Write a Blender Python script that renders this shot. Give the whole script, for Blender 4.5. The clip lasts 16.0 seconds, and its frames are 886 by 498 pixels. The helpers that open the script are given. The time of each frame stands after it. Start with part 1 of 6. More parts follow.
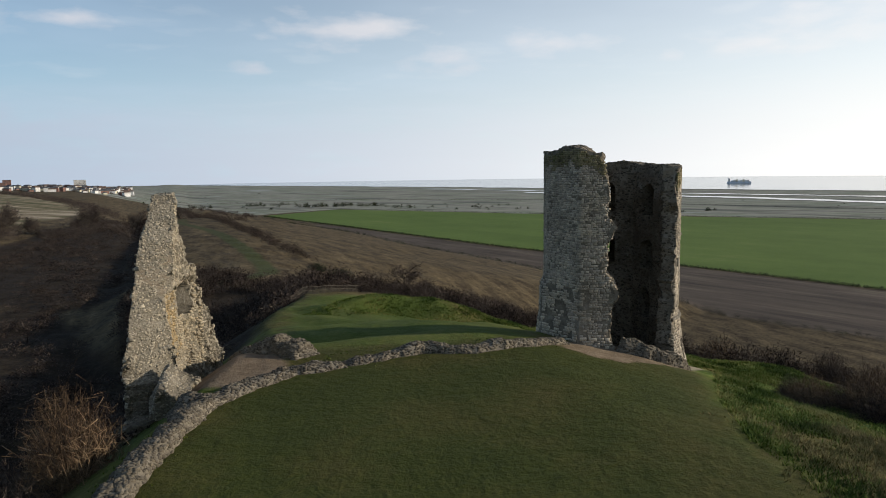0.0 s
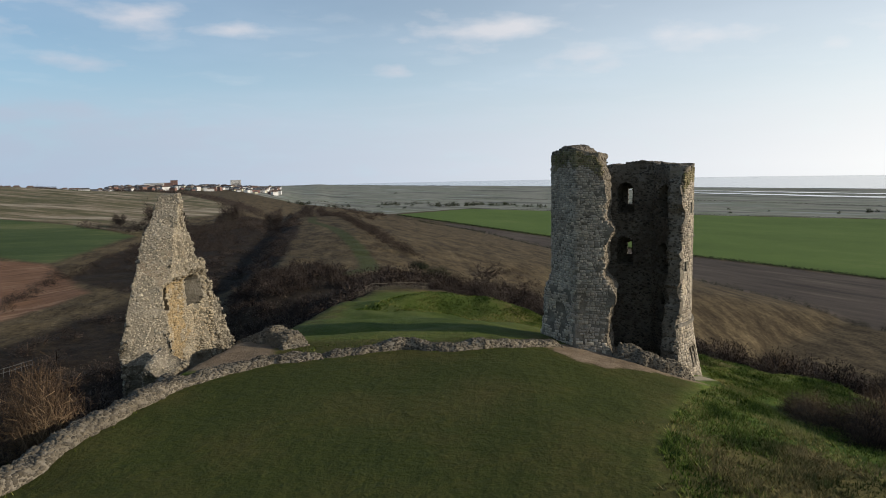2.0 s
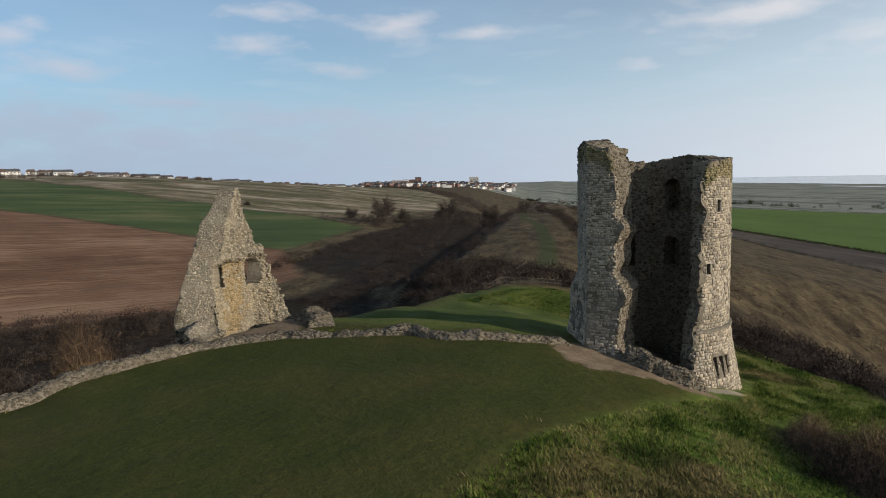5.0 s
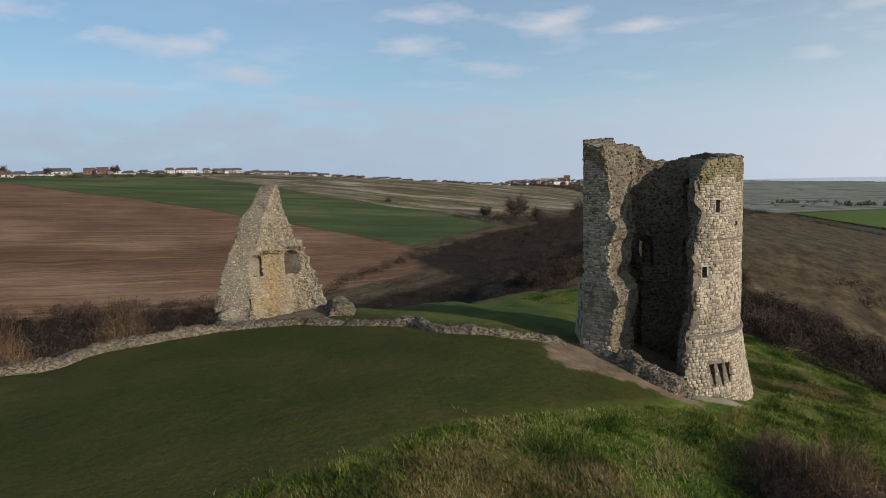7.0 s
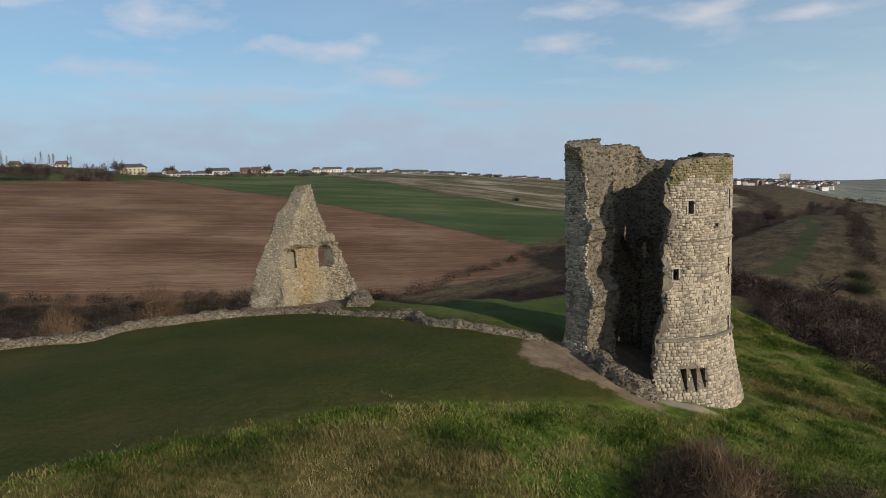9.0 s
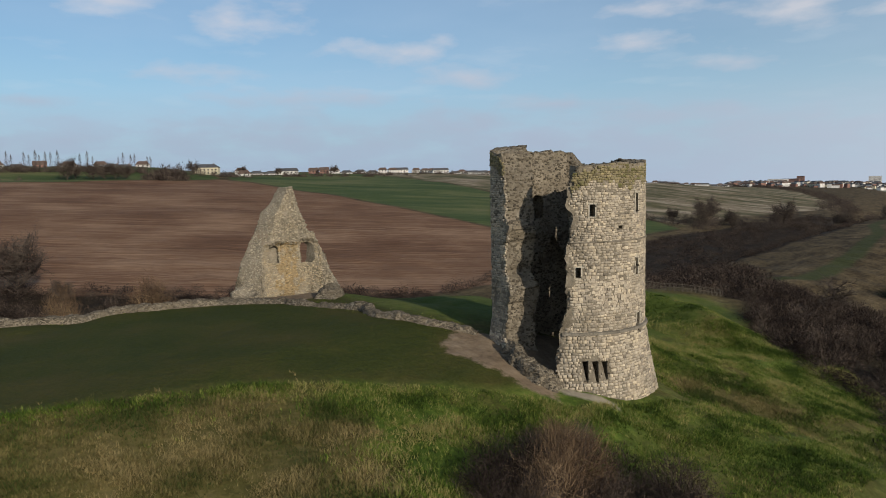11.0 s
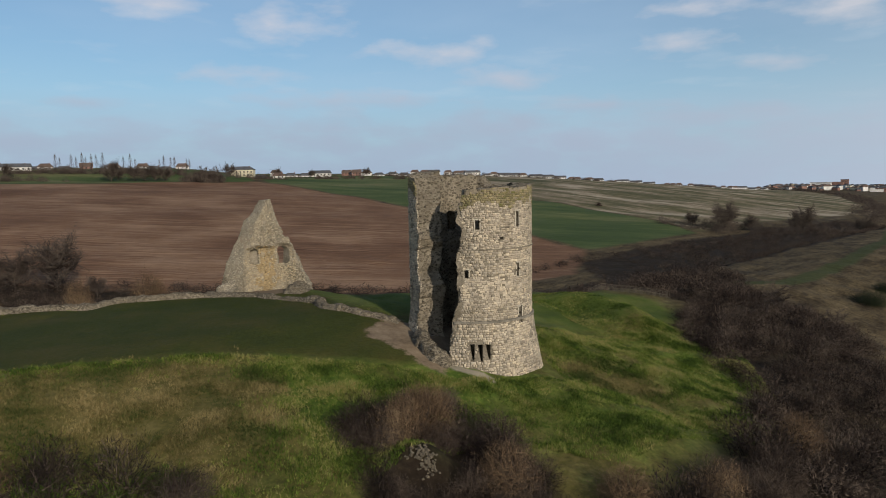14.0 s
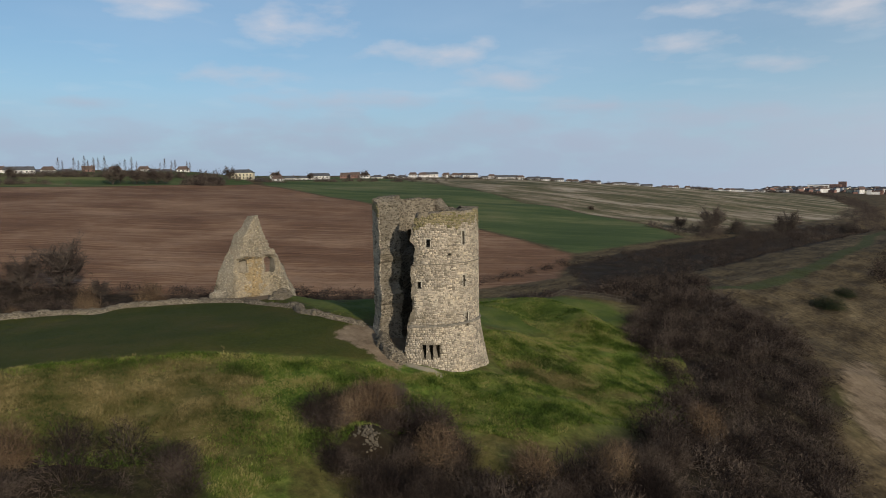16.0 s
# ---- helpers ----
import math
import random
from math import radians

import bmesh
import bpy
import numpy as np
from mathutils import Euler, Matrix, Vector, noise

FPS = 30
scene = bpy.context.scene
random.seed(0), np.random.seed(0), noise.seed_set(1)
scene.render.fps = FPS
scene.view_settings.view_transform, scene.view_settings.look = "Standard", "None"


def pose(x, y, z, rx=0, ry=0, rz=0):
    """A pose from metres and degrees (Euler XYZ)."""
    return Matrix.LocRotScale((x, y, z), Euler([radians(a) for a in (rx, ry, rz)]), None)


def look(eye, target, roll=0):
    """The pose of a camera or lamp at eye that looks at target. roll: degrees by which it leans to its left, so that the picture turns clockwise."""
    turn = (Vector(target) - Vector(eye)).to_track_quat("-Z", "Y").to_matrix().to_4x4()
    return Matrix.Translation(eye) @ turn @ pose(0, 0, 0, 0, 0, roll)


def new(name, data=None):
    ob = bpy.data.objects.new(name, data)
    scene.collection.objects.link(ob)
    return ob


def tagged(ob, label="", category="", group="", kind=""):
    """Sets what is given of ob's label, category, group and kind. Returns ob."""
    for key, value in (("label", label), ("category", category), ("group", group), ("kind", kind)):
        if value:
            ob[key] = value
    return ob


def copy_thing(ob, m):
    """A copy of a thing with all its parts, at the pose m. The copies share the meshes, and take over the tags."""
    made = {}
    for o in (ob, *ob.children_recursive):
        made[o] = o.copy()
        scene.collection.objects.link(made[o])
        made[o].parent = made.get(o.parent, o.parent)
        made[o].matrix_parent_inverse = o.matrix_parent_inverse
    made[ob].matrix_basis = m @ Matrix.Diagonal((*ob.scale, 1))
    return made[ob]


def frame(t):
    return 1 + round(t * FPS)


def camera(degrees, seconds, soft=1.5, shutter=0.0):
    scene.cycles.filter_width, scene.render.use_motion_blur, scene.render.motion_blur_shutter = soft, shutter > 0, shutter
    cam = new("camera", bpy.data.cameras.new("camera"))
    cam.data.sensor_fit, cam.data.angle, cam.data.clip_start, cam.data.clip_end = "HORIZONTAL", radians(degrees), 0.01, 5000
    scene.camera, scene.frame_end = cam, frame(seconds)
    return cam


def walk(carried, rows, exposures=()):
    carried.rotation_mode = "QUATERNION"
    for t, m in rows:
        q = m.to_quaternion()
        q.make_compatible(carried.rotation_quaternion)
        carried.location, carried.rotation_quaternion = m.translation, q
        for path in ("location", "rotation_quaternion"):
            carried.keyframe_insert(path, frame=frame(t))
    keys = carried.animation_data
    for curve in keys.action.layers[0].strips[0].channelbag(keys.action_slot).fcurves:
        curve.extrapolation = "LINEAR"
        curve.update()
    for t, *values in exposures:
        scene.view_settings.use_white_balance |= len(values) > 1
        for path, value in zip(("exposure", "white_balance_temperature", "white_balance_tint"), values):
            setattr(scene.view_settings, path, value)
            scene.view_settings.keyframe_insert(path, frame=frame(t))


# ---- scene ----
cam = camera(64.8, 16.0, soft=0.9)
METRES, EYE, TILT, LEAN, TURN = 80.0, 15.0, 0.0, 0.0, 0.0
ROWS = [
    (0.0, 0.0, 0.0, 0.0, -0.1, -6.68, 0.85),
    (0.5, 0.0277, -0.0015, 0.0001, 2.04, -6.67, 0.94),
    (1.0, 0.0566, -0.0027, 0.0004, 4.92, -6.65, 1.0),
    (1.5, 0.0869, -0.0028, 0.0002, 7.93, -6.59, 1.09),
    (2.0, 0.1169, -0.0007, -0.0006, 11.0, -6.53, 1.17),
    (2.5, 0.1473, 0.0024, -0.001, 14.12, -6.53, 1.19),
    (3.0, 0.1773, 0.0069, -0.0015, 17.31, -6.48, 1.25),
    (3.5, 0.207, 0.0123, -0.0024, 20.65, -6.44, 1.32),
    (4.0, 0.2376, 0.02, -0.0033, 23.93, -6.42, 1.4),
    (6.5, 0.3796, 0.0804, -0.0073, 39.58, -6.21, 1.47),
    (7.0, 0.4069, 0.0962, -0.0076, 42.61, -6.18, 1.49),
    (7.5, 0.4339, 0.1136, -0.0077, 45.65, -6.13, 1.51),
    (8.0, 0.4602, 0.1322, -0.0083, 48.68, -6.07, 1.54),
    (10.5, 0.5885, 0.2287, -0.0102, 59.5, -5.83, 1.33),
    (11.0, 0.6162, 0.2429, -0.0095, 60.13, -5.78, 1.27),
    (11.5, 0.6448, 0.2535, -0.0081, 60.85, -5.76, 1.23),
    (12.0, 0.6743, 0.2617, -0.0062, 61.49, -5.72, 1.17),
    (12.5, 0.7046, 0.2678, -0.0033, 62.07, -5.68, 1.14),
    (13.0, 0.7354, 0.2721, 0.0, 62.55, -5.66, 1.11),
    (13.5, 0.7666, 0.2745, 0.0033, 62.99, -5.63, 1.07),
    (14.0, 0.7979, 0.2755, 0.0073, 63.27, -5.63, 1.02),
    (14.5, 0.8294, 0.2751, 0.0134, 63.4, -5.62, 1.0),
    (15.0, 0.8616, 0.2739, 0.0201, 63.4, -5.6, 0.96),
    (15.5, 0.8942, 0.2716, 0.0272, 63.37, -5.58, 0.92),
    (16.0, 0.9265, 0.2687, 0.0342, 63.35, -5.57, 0.91),
]
walk(cam, [(t, pose(0, 0, EYE, TILT, LEAN, TURN) @ pose(METRES * x, METRES * y, METRES * z, 90 + pitch, roll, yaw)) for t, x, y, z, yaw, pitch, roll in ROWS],
     [(0.0, 0.2), (3.5, 0.18), (7.0, 0.12), (11.0, 0.08), (16.0, 0.04)])

# ---- world, sun ----
SUN_AZ, SUN_EL = 87.0, 18.5
world = bpy.data.worlds.new("sky")
scene.world = world
world.use_nodes = True


def nodes_of(tree):
    """Short maker of nodes: n(kind, inputs..., settings...) in one tree."""
    def n(kind, ins=None, **settings):
        nd = tree.nodes.new("ShaderNode" + kind)
        for k, v in settings.items():
            setattr(nd, k, v)
        for k, v in (ins or {}).items():
            if isinstance(v, bpy.types.NodeSocket):
                tree.links.new(v, nd.inputs[k])
            else:
                nd.inputs[k].default_value = v
        return nd
    return n


def ramp(n, fac, stops):
    r = n("ValToRGB", {0: fac})
    el = r.color_ramp.elements
    while len(el) < len(stops):
        el.new(0.5)
    for e, (p, c) in zip(el, stops):
        e.position = p
        e.color = c if len(c) == 4 else (*c, 1)
    return r.outputs[0]


def mix(n, f, a, b, mode="MIX"):
    m = n("Mix", {0: f}, data_type="RGBA", blend_type=mode)
    for i, v in ((6, a), (7, b)):
        if isinstance(v, bpy.types.NodeSocket):
            m.id_data.links.new(v, m.inputs[i])
        else:
            m.inputs[i].default_value = v if len(v) == 4 else (*v, 1)
    return m.outputs[2]


def mth(n, op, a, b=0.0, c=0.0, clamp=False):
    return n("Math", {0: a, 1: b, 2: c}, operation=op, use_clamp=clamp).outputs[0]


world.node_tree.nodes.clear()
n = nodes_of(world.node_tree)
sky = n("TexSky", sky_type="NISHITA", sun_disc=False, sun_elevation=radians(SUN_EL), sun_rotation=radians(SUN_AZ), altitude=60, air_density=1.0, dust_density=0.6, ozone_density=2.2)
way = n("TexCoord").outputs["Generated"]
sep = n("SeparateXYZ", {0: way})
t_sky = n("CombineXYZ", {0: sep.outputs[0], 1: sep.outputs[1], 2: mth(n, "MAXIMUM", sep.outputs[2], 0.012)}).outputs[0]
world.node_tree.links.new(t_sky, sky.inputs[0])
up = mth(n, "MAXIMUM", sep.outputs[2], 0.0)
den = mth(n, "ADD", up, 0.06)
flat = n("CombineXYZ", {0: mth(n, "DIVIDE", sep.outputs[0], den), 1: mth(n, "DIVIDE", sep.outputs[1], den), 2: 0.0}).outputs[0]
puff = n("TexNoise", {"Vector": flat, "Scale": 1.75, "Detail": 7.0, "Roughness": 0.5, "Distortion": 0.15}).outputs[0]
veil = n("TexNoise", {"Vector": flat, "Scale": 0.33, "Detail": 5.0, "Roughness": 0.55}).outputs[0]
cover = mth(n, "MULTIPLY", mth(n, "MULTIPLY_ADD", puff, 6.0, -3.35, clamp=True), ramp(n, sep.outputs[2], [(0.0, (0, 0, 0)), (0.07, (0.2, 0.2, 0.2)), (0.2, (0.8, 0.8, 0.8))]))
thin = mth(n, "MULTIPLY", mth(n, "MULTIPLY_ADD", veil, 3.0, -1.3, clamp=True), 0.4)
# the clouds that hang over this part of the sky: bearing, height, half length, half depth, in degrees
CLOUDS = [(-27.3, 10.9, 3.5, 0.6), (-7.1, 10.7, 5.7, 1.0), (0.5, 8.4, 2.7, 0.7), (-14.4, 7.7, 1.4, 0.5), (8.6, 9.5, 3.1, 0.7), (17.8, 8.1, 1.3, 0.5), (29, 9.5, 5.0, 1.2), (23, 8.6, 3.2, 0.7),
          (-44.8, 9.8, 4.0, 0.75), (-33.7, 11.4, 4.0, 0.9), (-44.2, 12.5, 3.3, 0.55), (-64, 10.2, 4.0, 0.85), (-58, 8.1, 3.8, 0.8), (-38.3, 8.3, 3.0, 0.55),
          (-51, 5.7, 6.0, 0.6), (-74.5, 12.2, 5.5, 0.9), (-79.4, 8.3, 3.4, 0.6), (-90, 6.0, 2.6, 0.45), (-42, 4.5, 6.0, 0.7), (-84.4, 13.1, 4.3, 0.7),
          (-76, 3.6, 14.0, 1.3), (-60, 4.2, 9.0, 1.1), (-94, 3.0, 9.0, 1.0), (-70, 6.4, 7.0, 0.7), (-52, 2.8, 12.0, 1.2), (-34, 3.2, 8.0, 1.0)]
bear = mth(n, "MULTIPLY", mth(n, "ARCTAN2", sep.outputs[0], sep.outputs[1]), 57.296)
rise = mth(n, "MULTIPLY", mth(n, "ARCSINE", sep.outputs[2]), 57.296)
body = None
for ca, ce, cw, ch in CLOUDS:
    cw, ch = cw * 1.2, ch * 1.45
    dx = mth(n, "MULTIPLY_ADD", bear, 1 / cw, -ca / cw)
    dy = mth(n, "MULTIPLY_ADD", rise, 1 / ch, -ce / ch)
    q = mth(n, "SQRT", mth(n, "MULTIPLY_ADD", dx, dx, mth(n, "MULTIPLY", dy, dy)))
    q = mth(n, "SUBTRACT", 1.0, q)
    body = q if body is None else mth(n, "MAXIMUM", body, q)
wisp = n("TexNoise", {"Vector": n("CombineXYZ", {0: mth(n, "MULTIPLY", bear, 0.3), 1: mth(n, "MULTIPLY", rise, 0.8), 2: 3.7}).outputs[0], "Scale": 0.85, "Detail": 5.0, "Roughness": 0.5}).outputs[0]
mass = mth(n, "MULTIPLY_ADD", mth(n, "MULTIPLY_ADD", wisp, 2.6, mth(n, "MULTIPLY", mth(n, "MAXIMUM", body, -1.2), 0.8)), 1.0, -1.3, clamp=True)
mass = mth(n, "MULTIPLY", mass, mth(n, "MULTIPLY_ADD", body, 0.9, 1.1, clamp=True))
haze = ramp(n, sep.outputs[2], [(0.0, (0.8, 0.8, 0.8)), (0.06, (0.6, 0.6, 0.6)), (0.2, (0.2, 0.2, 0.2)), (0.45, (0.03, 0.03, 0.03))])
tone = mix(n, haze, mix(n, 1.0, sky.outputs[0], (0.84, 1.0, 1.1), "MULTIPLY"), (3.9, 6.0, 8.1))
tone = mix(n, thin, tone, (5.0, 6.5, 8.4))
tone = mix(n, mth(n, "MULTIPLY", cover, 0.25), tone, (8.0, 8.2, 8.6))
puffs = mix(n, mth(n, "MULTIPLY_ADD", rise, 0.18, -0.95, clamp=True), (4.7, 5.05, 6.3), (7.9, 7.5, 7.8))
tone = mix(n, mth(n, "MULTIPLY", mass, 0.6), tone, puffs)
low_band = ramp(n, sep.outputs[2], [(0.0, (0.9, 0.9, 0.9)), (0.045, (0.7, 0.7, 0.7)), (0.12, (0, 0, 0))])
tone = mix(n, mth(n, "MULTIPLY", low_band, mth(n, "MULTIPLY_ADD", wisp, 1.8, 0.1, clamp=True)), tone, (4.1, 5.0, 6.5))
aim = n("VectorMath", {0: way, 1: (math.sin(radians(SUN_AZ)) * math.cos(radians(SUN_EL)), math.cos(radians(SUN_AZ)) * math.cos(radians(SUN_EL)), math.sin(radians(SUN_EL)))}, operation="DOT_PRODUCT").outputs["Value"]
glow = mth(n, "POWER", mth(n, "MAXIMUM", mth(n, "MULTIPLY_ADD", aim, 0.5, 0.5), 0.0), 2.0)
glow = mth(n, "MULTIPLY", glow, mth(n, "POWER", mth(n, "SUBTRACT", 1.0, up), 3.0))
tone = mix(n, mth(n, "MULTIPLY", glow, 1.3, clamp=True), tone, (13.4, 12.9, 12.0))
bg = n("Background", {0: tone, 1: 0.085})
out = n("OutputWorld", {0: bg.outputs[0]})

sun = new("sun", bpy.data.lights.new("sun", "SUN"))
sun.data.energy, sun.data.angle, sun.data.color = 3.5, radians(0.6), (1.0, 0.9, 0.76)
a, e = radians(SUN_AZ), radians(SUN_EL)
sun.matrix_world = look((0, 0, 0), (-math.sin(a) * math.cos(e), -math.cos(a) * math.cos(e), -math.sin(e)))

# ---- materials ----


def stuff_mat(name, cols, scale=1.0, rough=0.9, bump=0.3, fine=8.0, island=False, each=False, spec=0.2, stretch=(1, 1, 1), stain=None):
    """A surface of two or three tones: broad patches, fine grain, relief, and a tone of its own for every piece."""
    m = bpy.data.materials.new(name)
    m.use_nodes = True
    t = m.node_tree
    t.nodes.clear()
    n = nodes_of(t)
    place = n("NewGeometry").outputs["Position"]
    co = n("Mapping", {0: place, 3: stretch}).outputs[0]
    wide = n("TexNoise", {"Vector": place, "Scale": scale * 0.3, "Detail": 5.0, "Roughness": 0.65}).outputs[0]
    if each or island:
        rnd = n("ObjectInfo").outputs["Random"] if each else n("NewGeometry").outputs["Random Per Island"]
        co = n("VectorMath", {0: co, 1: n("CombineXYZ", {0: mth(n, "MULTIPLY", rnd, 37.0), 1: mth(n, "MULTIPLY", rnd, 91.0)}).outputs[0]}, operation="ADD").outputs[0]
    broad = n("TexNoise", {"Vector": co, "Scale": scale, "Detail": 5.0, "Roughness": 0.6}).outputs[0]
    grain = n("TexNoise", {"Vector": co, "Scale": scale * fine, "Detail": 6.0, "Roughness": 0.65}).outputs[0]
    f = mth(n, "MULTIPLY_ADD", grain, 0.5, mth(n, "MULTIPLY", broad, 0.5))
    k = len(cols) - 1
    c = ramp(n, f, [(0.3 + 0.4 * i / max(k, 1), cc) for i, cc in enumerate(cols)])
    if each or island:
        c = mix(n, 1.0, c, ramp(n, rnd, [(0.0, (0.5, 0.49, 0.48)), (0.2, (0.82, 0.81, 0.79)), (0.7, (1.0, 0.98, 0.94)), (1.0, (1.28, 1.23, 1.14))]), "MULTIPLY")
    c = mix(n, 1.0, c, ramp(n, wide, [(0.3, (0.62, 0.61, 0.58)), (0.5, (1, 1, 1)), (0.7, (1.15, 1.12, 1.05))]), "MULTIPLY")
    if stain:
        sn = n("TexNoise", {"Vector": co, "Scale": stain[1], "Detail": 4.0, "Roughness": 0.7}).outputs[0]
        c = mix(n, mth(n, "MULTIPLY_ADD", sn, 6.0, -6 * stain[2], clamp=True), c, stain[0])
    b = n("Bump", {"Strength": bump, "Distance": 0.05, "Height": grain}).outputs[0]
    bs = n("BsdfPrincipled", {"Base Color": c, "Roughness": rough, "Specular IOR Level": spec, "Normal": b})
    n("OutputMaterial", {0: bs.outputs[0]})
    return m


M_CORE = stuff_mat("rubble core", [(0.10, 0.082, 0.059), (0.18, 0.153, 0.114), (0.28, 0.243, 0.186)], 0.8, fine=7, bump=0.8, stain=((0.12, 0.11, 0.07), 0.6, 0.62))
M_STONE = stuff_mat("ragstone", [(0.252, 0.213, 0.165), (0.382, 0.333, 0.263), (0.505, 0.449, 0.363)], 1.2, fine=9, bump=0.5, each=True)
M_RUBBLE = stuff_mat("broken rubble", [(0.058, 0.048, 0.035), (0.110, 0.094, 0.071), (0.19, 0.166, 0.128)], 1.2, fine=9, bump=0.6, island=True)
M_FALLEN = stuff_mat("single rubble stones", [(0.058, 0.048, 0.035), (0.110, 0.094, 0.071), (0.19, 0.166, 0.128)], 1.2, fine=9, bump=0.6, each=True)
M_MOSSY = stuff_mat("lichen-stained rubble", [(0.13, 0.11, 0.06), (0.24, 0.205, 0.12), (0.36, 0.31, 0.21)], 1.2, fine=9, bump=0.6, island=True, stain=((0.11, 0.105, 0.035), 0.6, 0.5))
M_DARK = stuff_mat("lichened stone", [(0.10, 0.09, 0.07), (0.17, 0.15, 0.12), (0.26, 0.23, 0.18)], 1.5, bump=0.6)
M_PALE = stuff_mat("dressed stone", [(0.26, 0.23, 0.18), (0.38, 0.34, 0.27), (0.46, 0.42, 0.34)], 1.5, bump=0.4)
M_WEATHERED = stuff_mat("weathered rubble", [(0.105, 0.088, 0.063), (0.20, 0.172, 0.128), (0.32, 0.28, 0.215)], 0.9, fine=8, bump=0.9, stain=((0.21, 0.145, 0.085), 0.45, 0.6))
M_PALES = stuff_mat("pale rubble", [(0.165, 0.14, 0.104), (0.29, 0.255, 0.195), (0.45, 0.405, 0.325)], 1.2, fine=9, bump=0.5, island=True, stain=((0.255, 0.185, 0.11), 0.4, 0.64))
M_STONES = stuff_mat("ragstone laid", [(0.252, 0.213, 0.165), (0.382, 0.333, 0.263), (0.505, 0.449, 0.363)], 1.2, fine=9, bump=0.5, island=True)

M_FRAGMENT = stuff_mat("single pale stones", [(0.17, 0.145, 0.105), (0.275, 0.24, 0.178), (0.40, 0.357, 0.28)], 1.2, fine=9, bump=0.5, each=True)
M_INNER = stuff_mat("pale mortared courses", [(0.17, 0.143, 0.102), (0.255, 0.22, 0.162), (0.35, 0.308, 0.235)], 0.9, fine=9, bump=0.7)
M_GOLDEN = stuff_mat("ochre-stained plaster", [(0.17, 0.125, 0.07), (0.25, 0.195, 0.115), (0.33, 0.27, 0.175)], 0.8, fine=9, bump=0.6)
M_INNERS = stuff_mat("pale and ochre courses", [(0.20, 0.167, 0.118), (0.30, 0.258, 0.188), (0.42, 0.37, 0.28)], 0.8, fine=9, bump=0.5, island=True, stain=((0.28, 0.21, 0.125), 0.5, 0.52))
M_GOLDENS = stuff_mat("ochre-stained stones", [(0.18, 0.128, 0.068), (0.275, 0.208, 0.118), (0.37, 0.30, 0.19)], 0.8, fine=9, bump=0.5, island=True)

# ---- ground ----


def sm(a, b, v):
    t = np.clip((v - a) / (b - a), 0, 1)
    return t * t * (3 - 2 * t)


def spur_axes(x, y):
    """Along the spur, and across it to the marsh side."""
    return -0.365 * x + 0.931 * (y - 50), 0.931 * x + 0.365 * (y - 50)


def smooth_height(x, y):
    s, w = spur_axes(x, y)
    crest = 4 - 1.7 * sm(-4, 5, s) - 2.4 * sm(4, 24, s) - 1.4 * sm(24, 46, s) - 6.7 * sm(48, 98, s) - 1.0 * sm(100, 160, s) - 1.8 * sm(220, 300, s) - 7 * sm(300, 560, s) - 29 * sm(560, 1100, s)
    k = sm(90, 210, s)
    wr = np.maximum(w, 0)
    d = np.clip(wr - 25, 0, 35)
    steep = 0.17 * (np.sqrt(wr ** 2 + 4) - 2) + 0.002 * np.minimum(wr, 25) ** 2 + 0.1 * d + 0.004 * d ** 2 + 0.38 * np.maximum(wr - 60, 0)
    steep = steep + 0.8 * np.exp(-((s + 6) / 9) ** 2) * sm(9, 15, wr) * (1 - sm(19, 30, wr))
    easy = 0.2 * np.maximum(wr - 6, 0)
    right = crest - (steep * (1 - k) + easy * k)
    edge = 12.4 + 2.0 * sm(43, 48, y) + 3.8 * sm(54, 70, y)
    rim = np.maximum(-x - edge, 0) * (1 - sm(45, 95, s)) + np.maximum(-20 - w, 0) * sm(45, 95, s)
    left = crest - 0.62 * rim
    spur = np.where(w > 0, right, left) + 0.0
    top = 32 - 46 * sm(600, 1700, s) - 36 * sm(1700, 3200, s)
    v = -17 + 1.5 * sm(0, 200, s) - 14 * sm(350, 1200, s) - 19 * sm(1700, 3200, s)
    q = np.maximum(-82 - w, 0)
    hill = v + (top - v) * (1 - np.exp(-(q / 330.0) ** 1.25))
    lo = np.where(w < 0, np.maximum(hill, -50), -50.0)
    far = np.maximum(s - 300, 0)
    lo = -50 + (lo + 50) * (1 - sm(0, 1, (w + 40 + 0.13 * far) / (40 + 0.15 * far)))
    d = spur - lo
    soft = 1.0 + 5.0 * sm(60, 140, s) * (w < 20)
    return np.maximum(spur, lo) + 0.35 * soft * np.exp(-np.abs(d) / soft)


def waves(x, y, length, seed):
    """Cheap smooth unevenness, about -1 to 1."""
    r = np.random.RandomState(seed)
    out = 0
    for i in range(7):
        th, ph = r.uniform(0, 6.28, 2)
        f = 6.28 / length * r.uniform(0.6, 1.7)
        out = out + np.sin((x * math.cos(th) + y * math.sin(th)) * f + ph + 0.7 * np.sin((y * math.cos(th) - x * math.sin(th)) * f * 0.7 + ph * 2))
    return out / 4.0


def bump_at(x, y, cx, cy, rx, ry, turn, z):
    c, s = math.cos(radians(turn)), math.sin(radians(turn))
    u, v = ((x - cx) * c + (y - cy) * s) / rx, (-(x - cx) * s + (y - cy) * c) / ry
    return z * np.exp(-(u * u + v * v) ** 1.5)


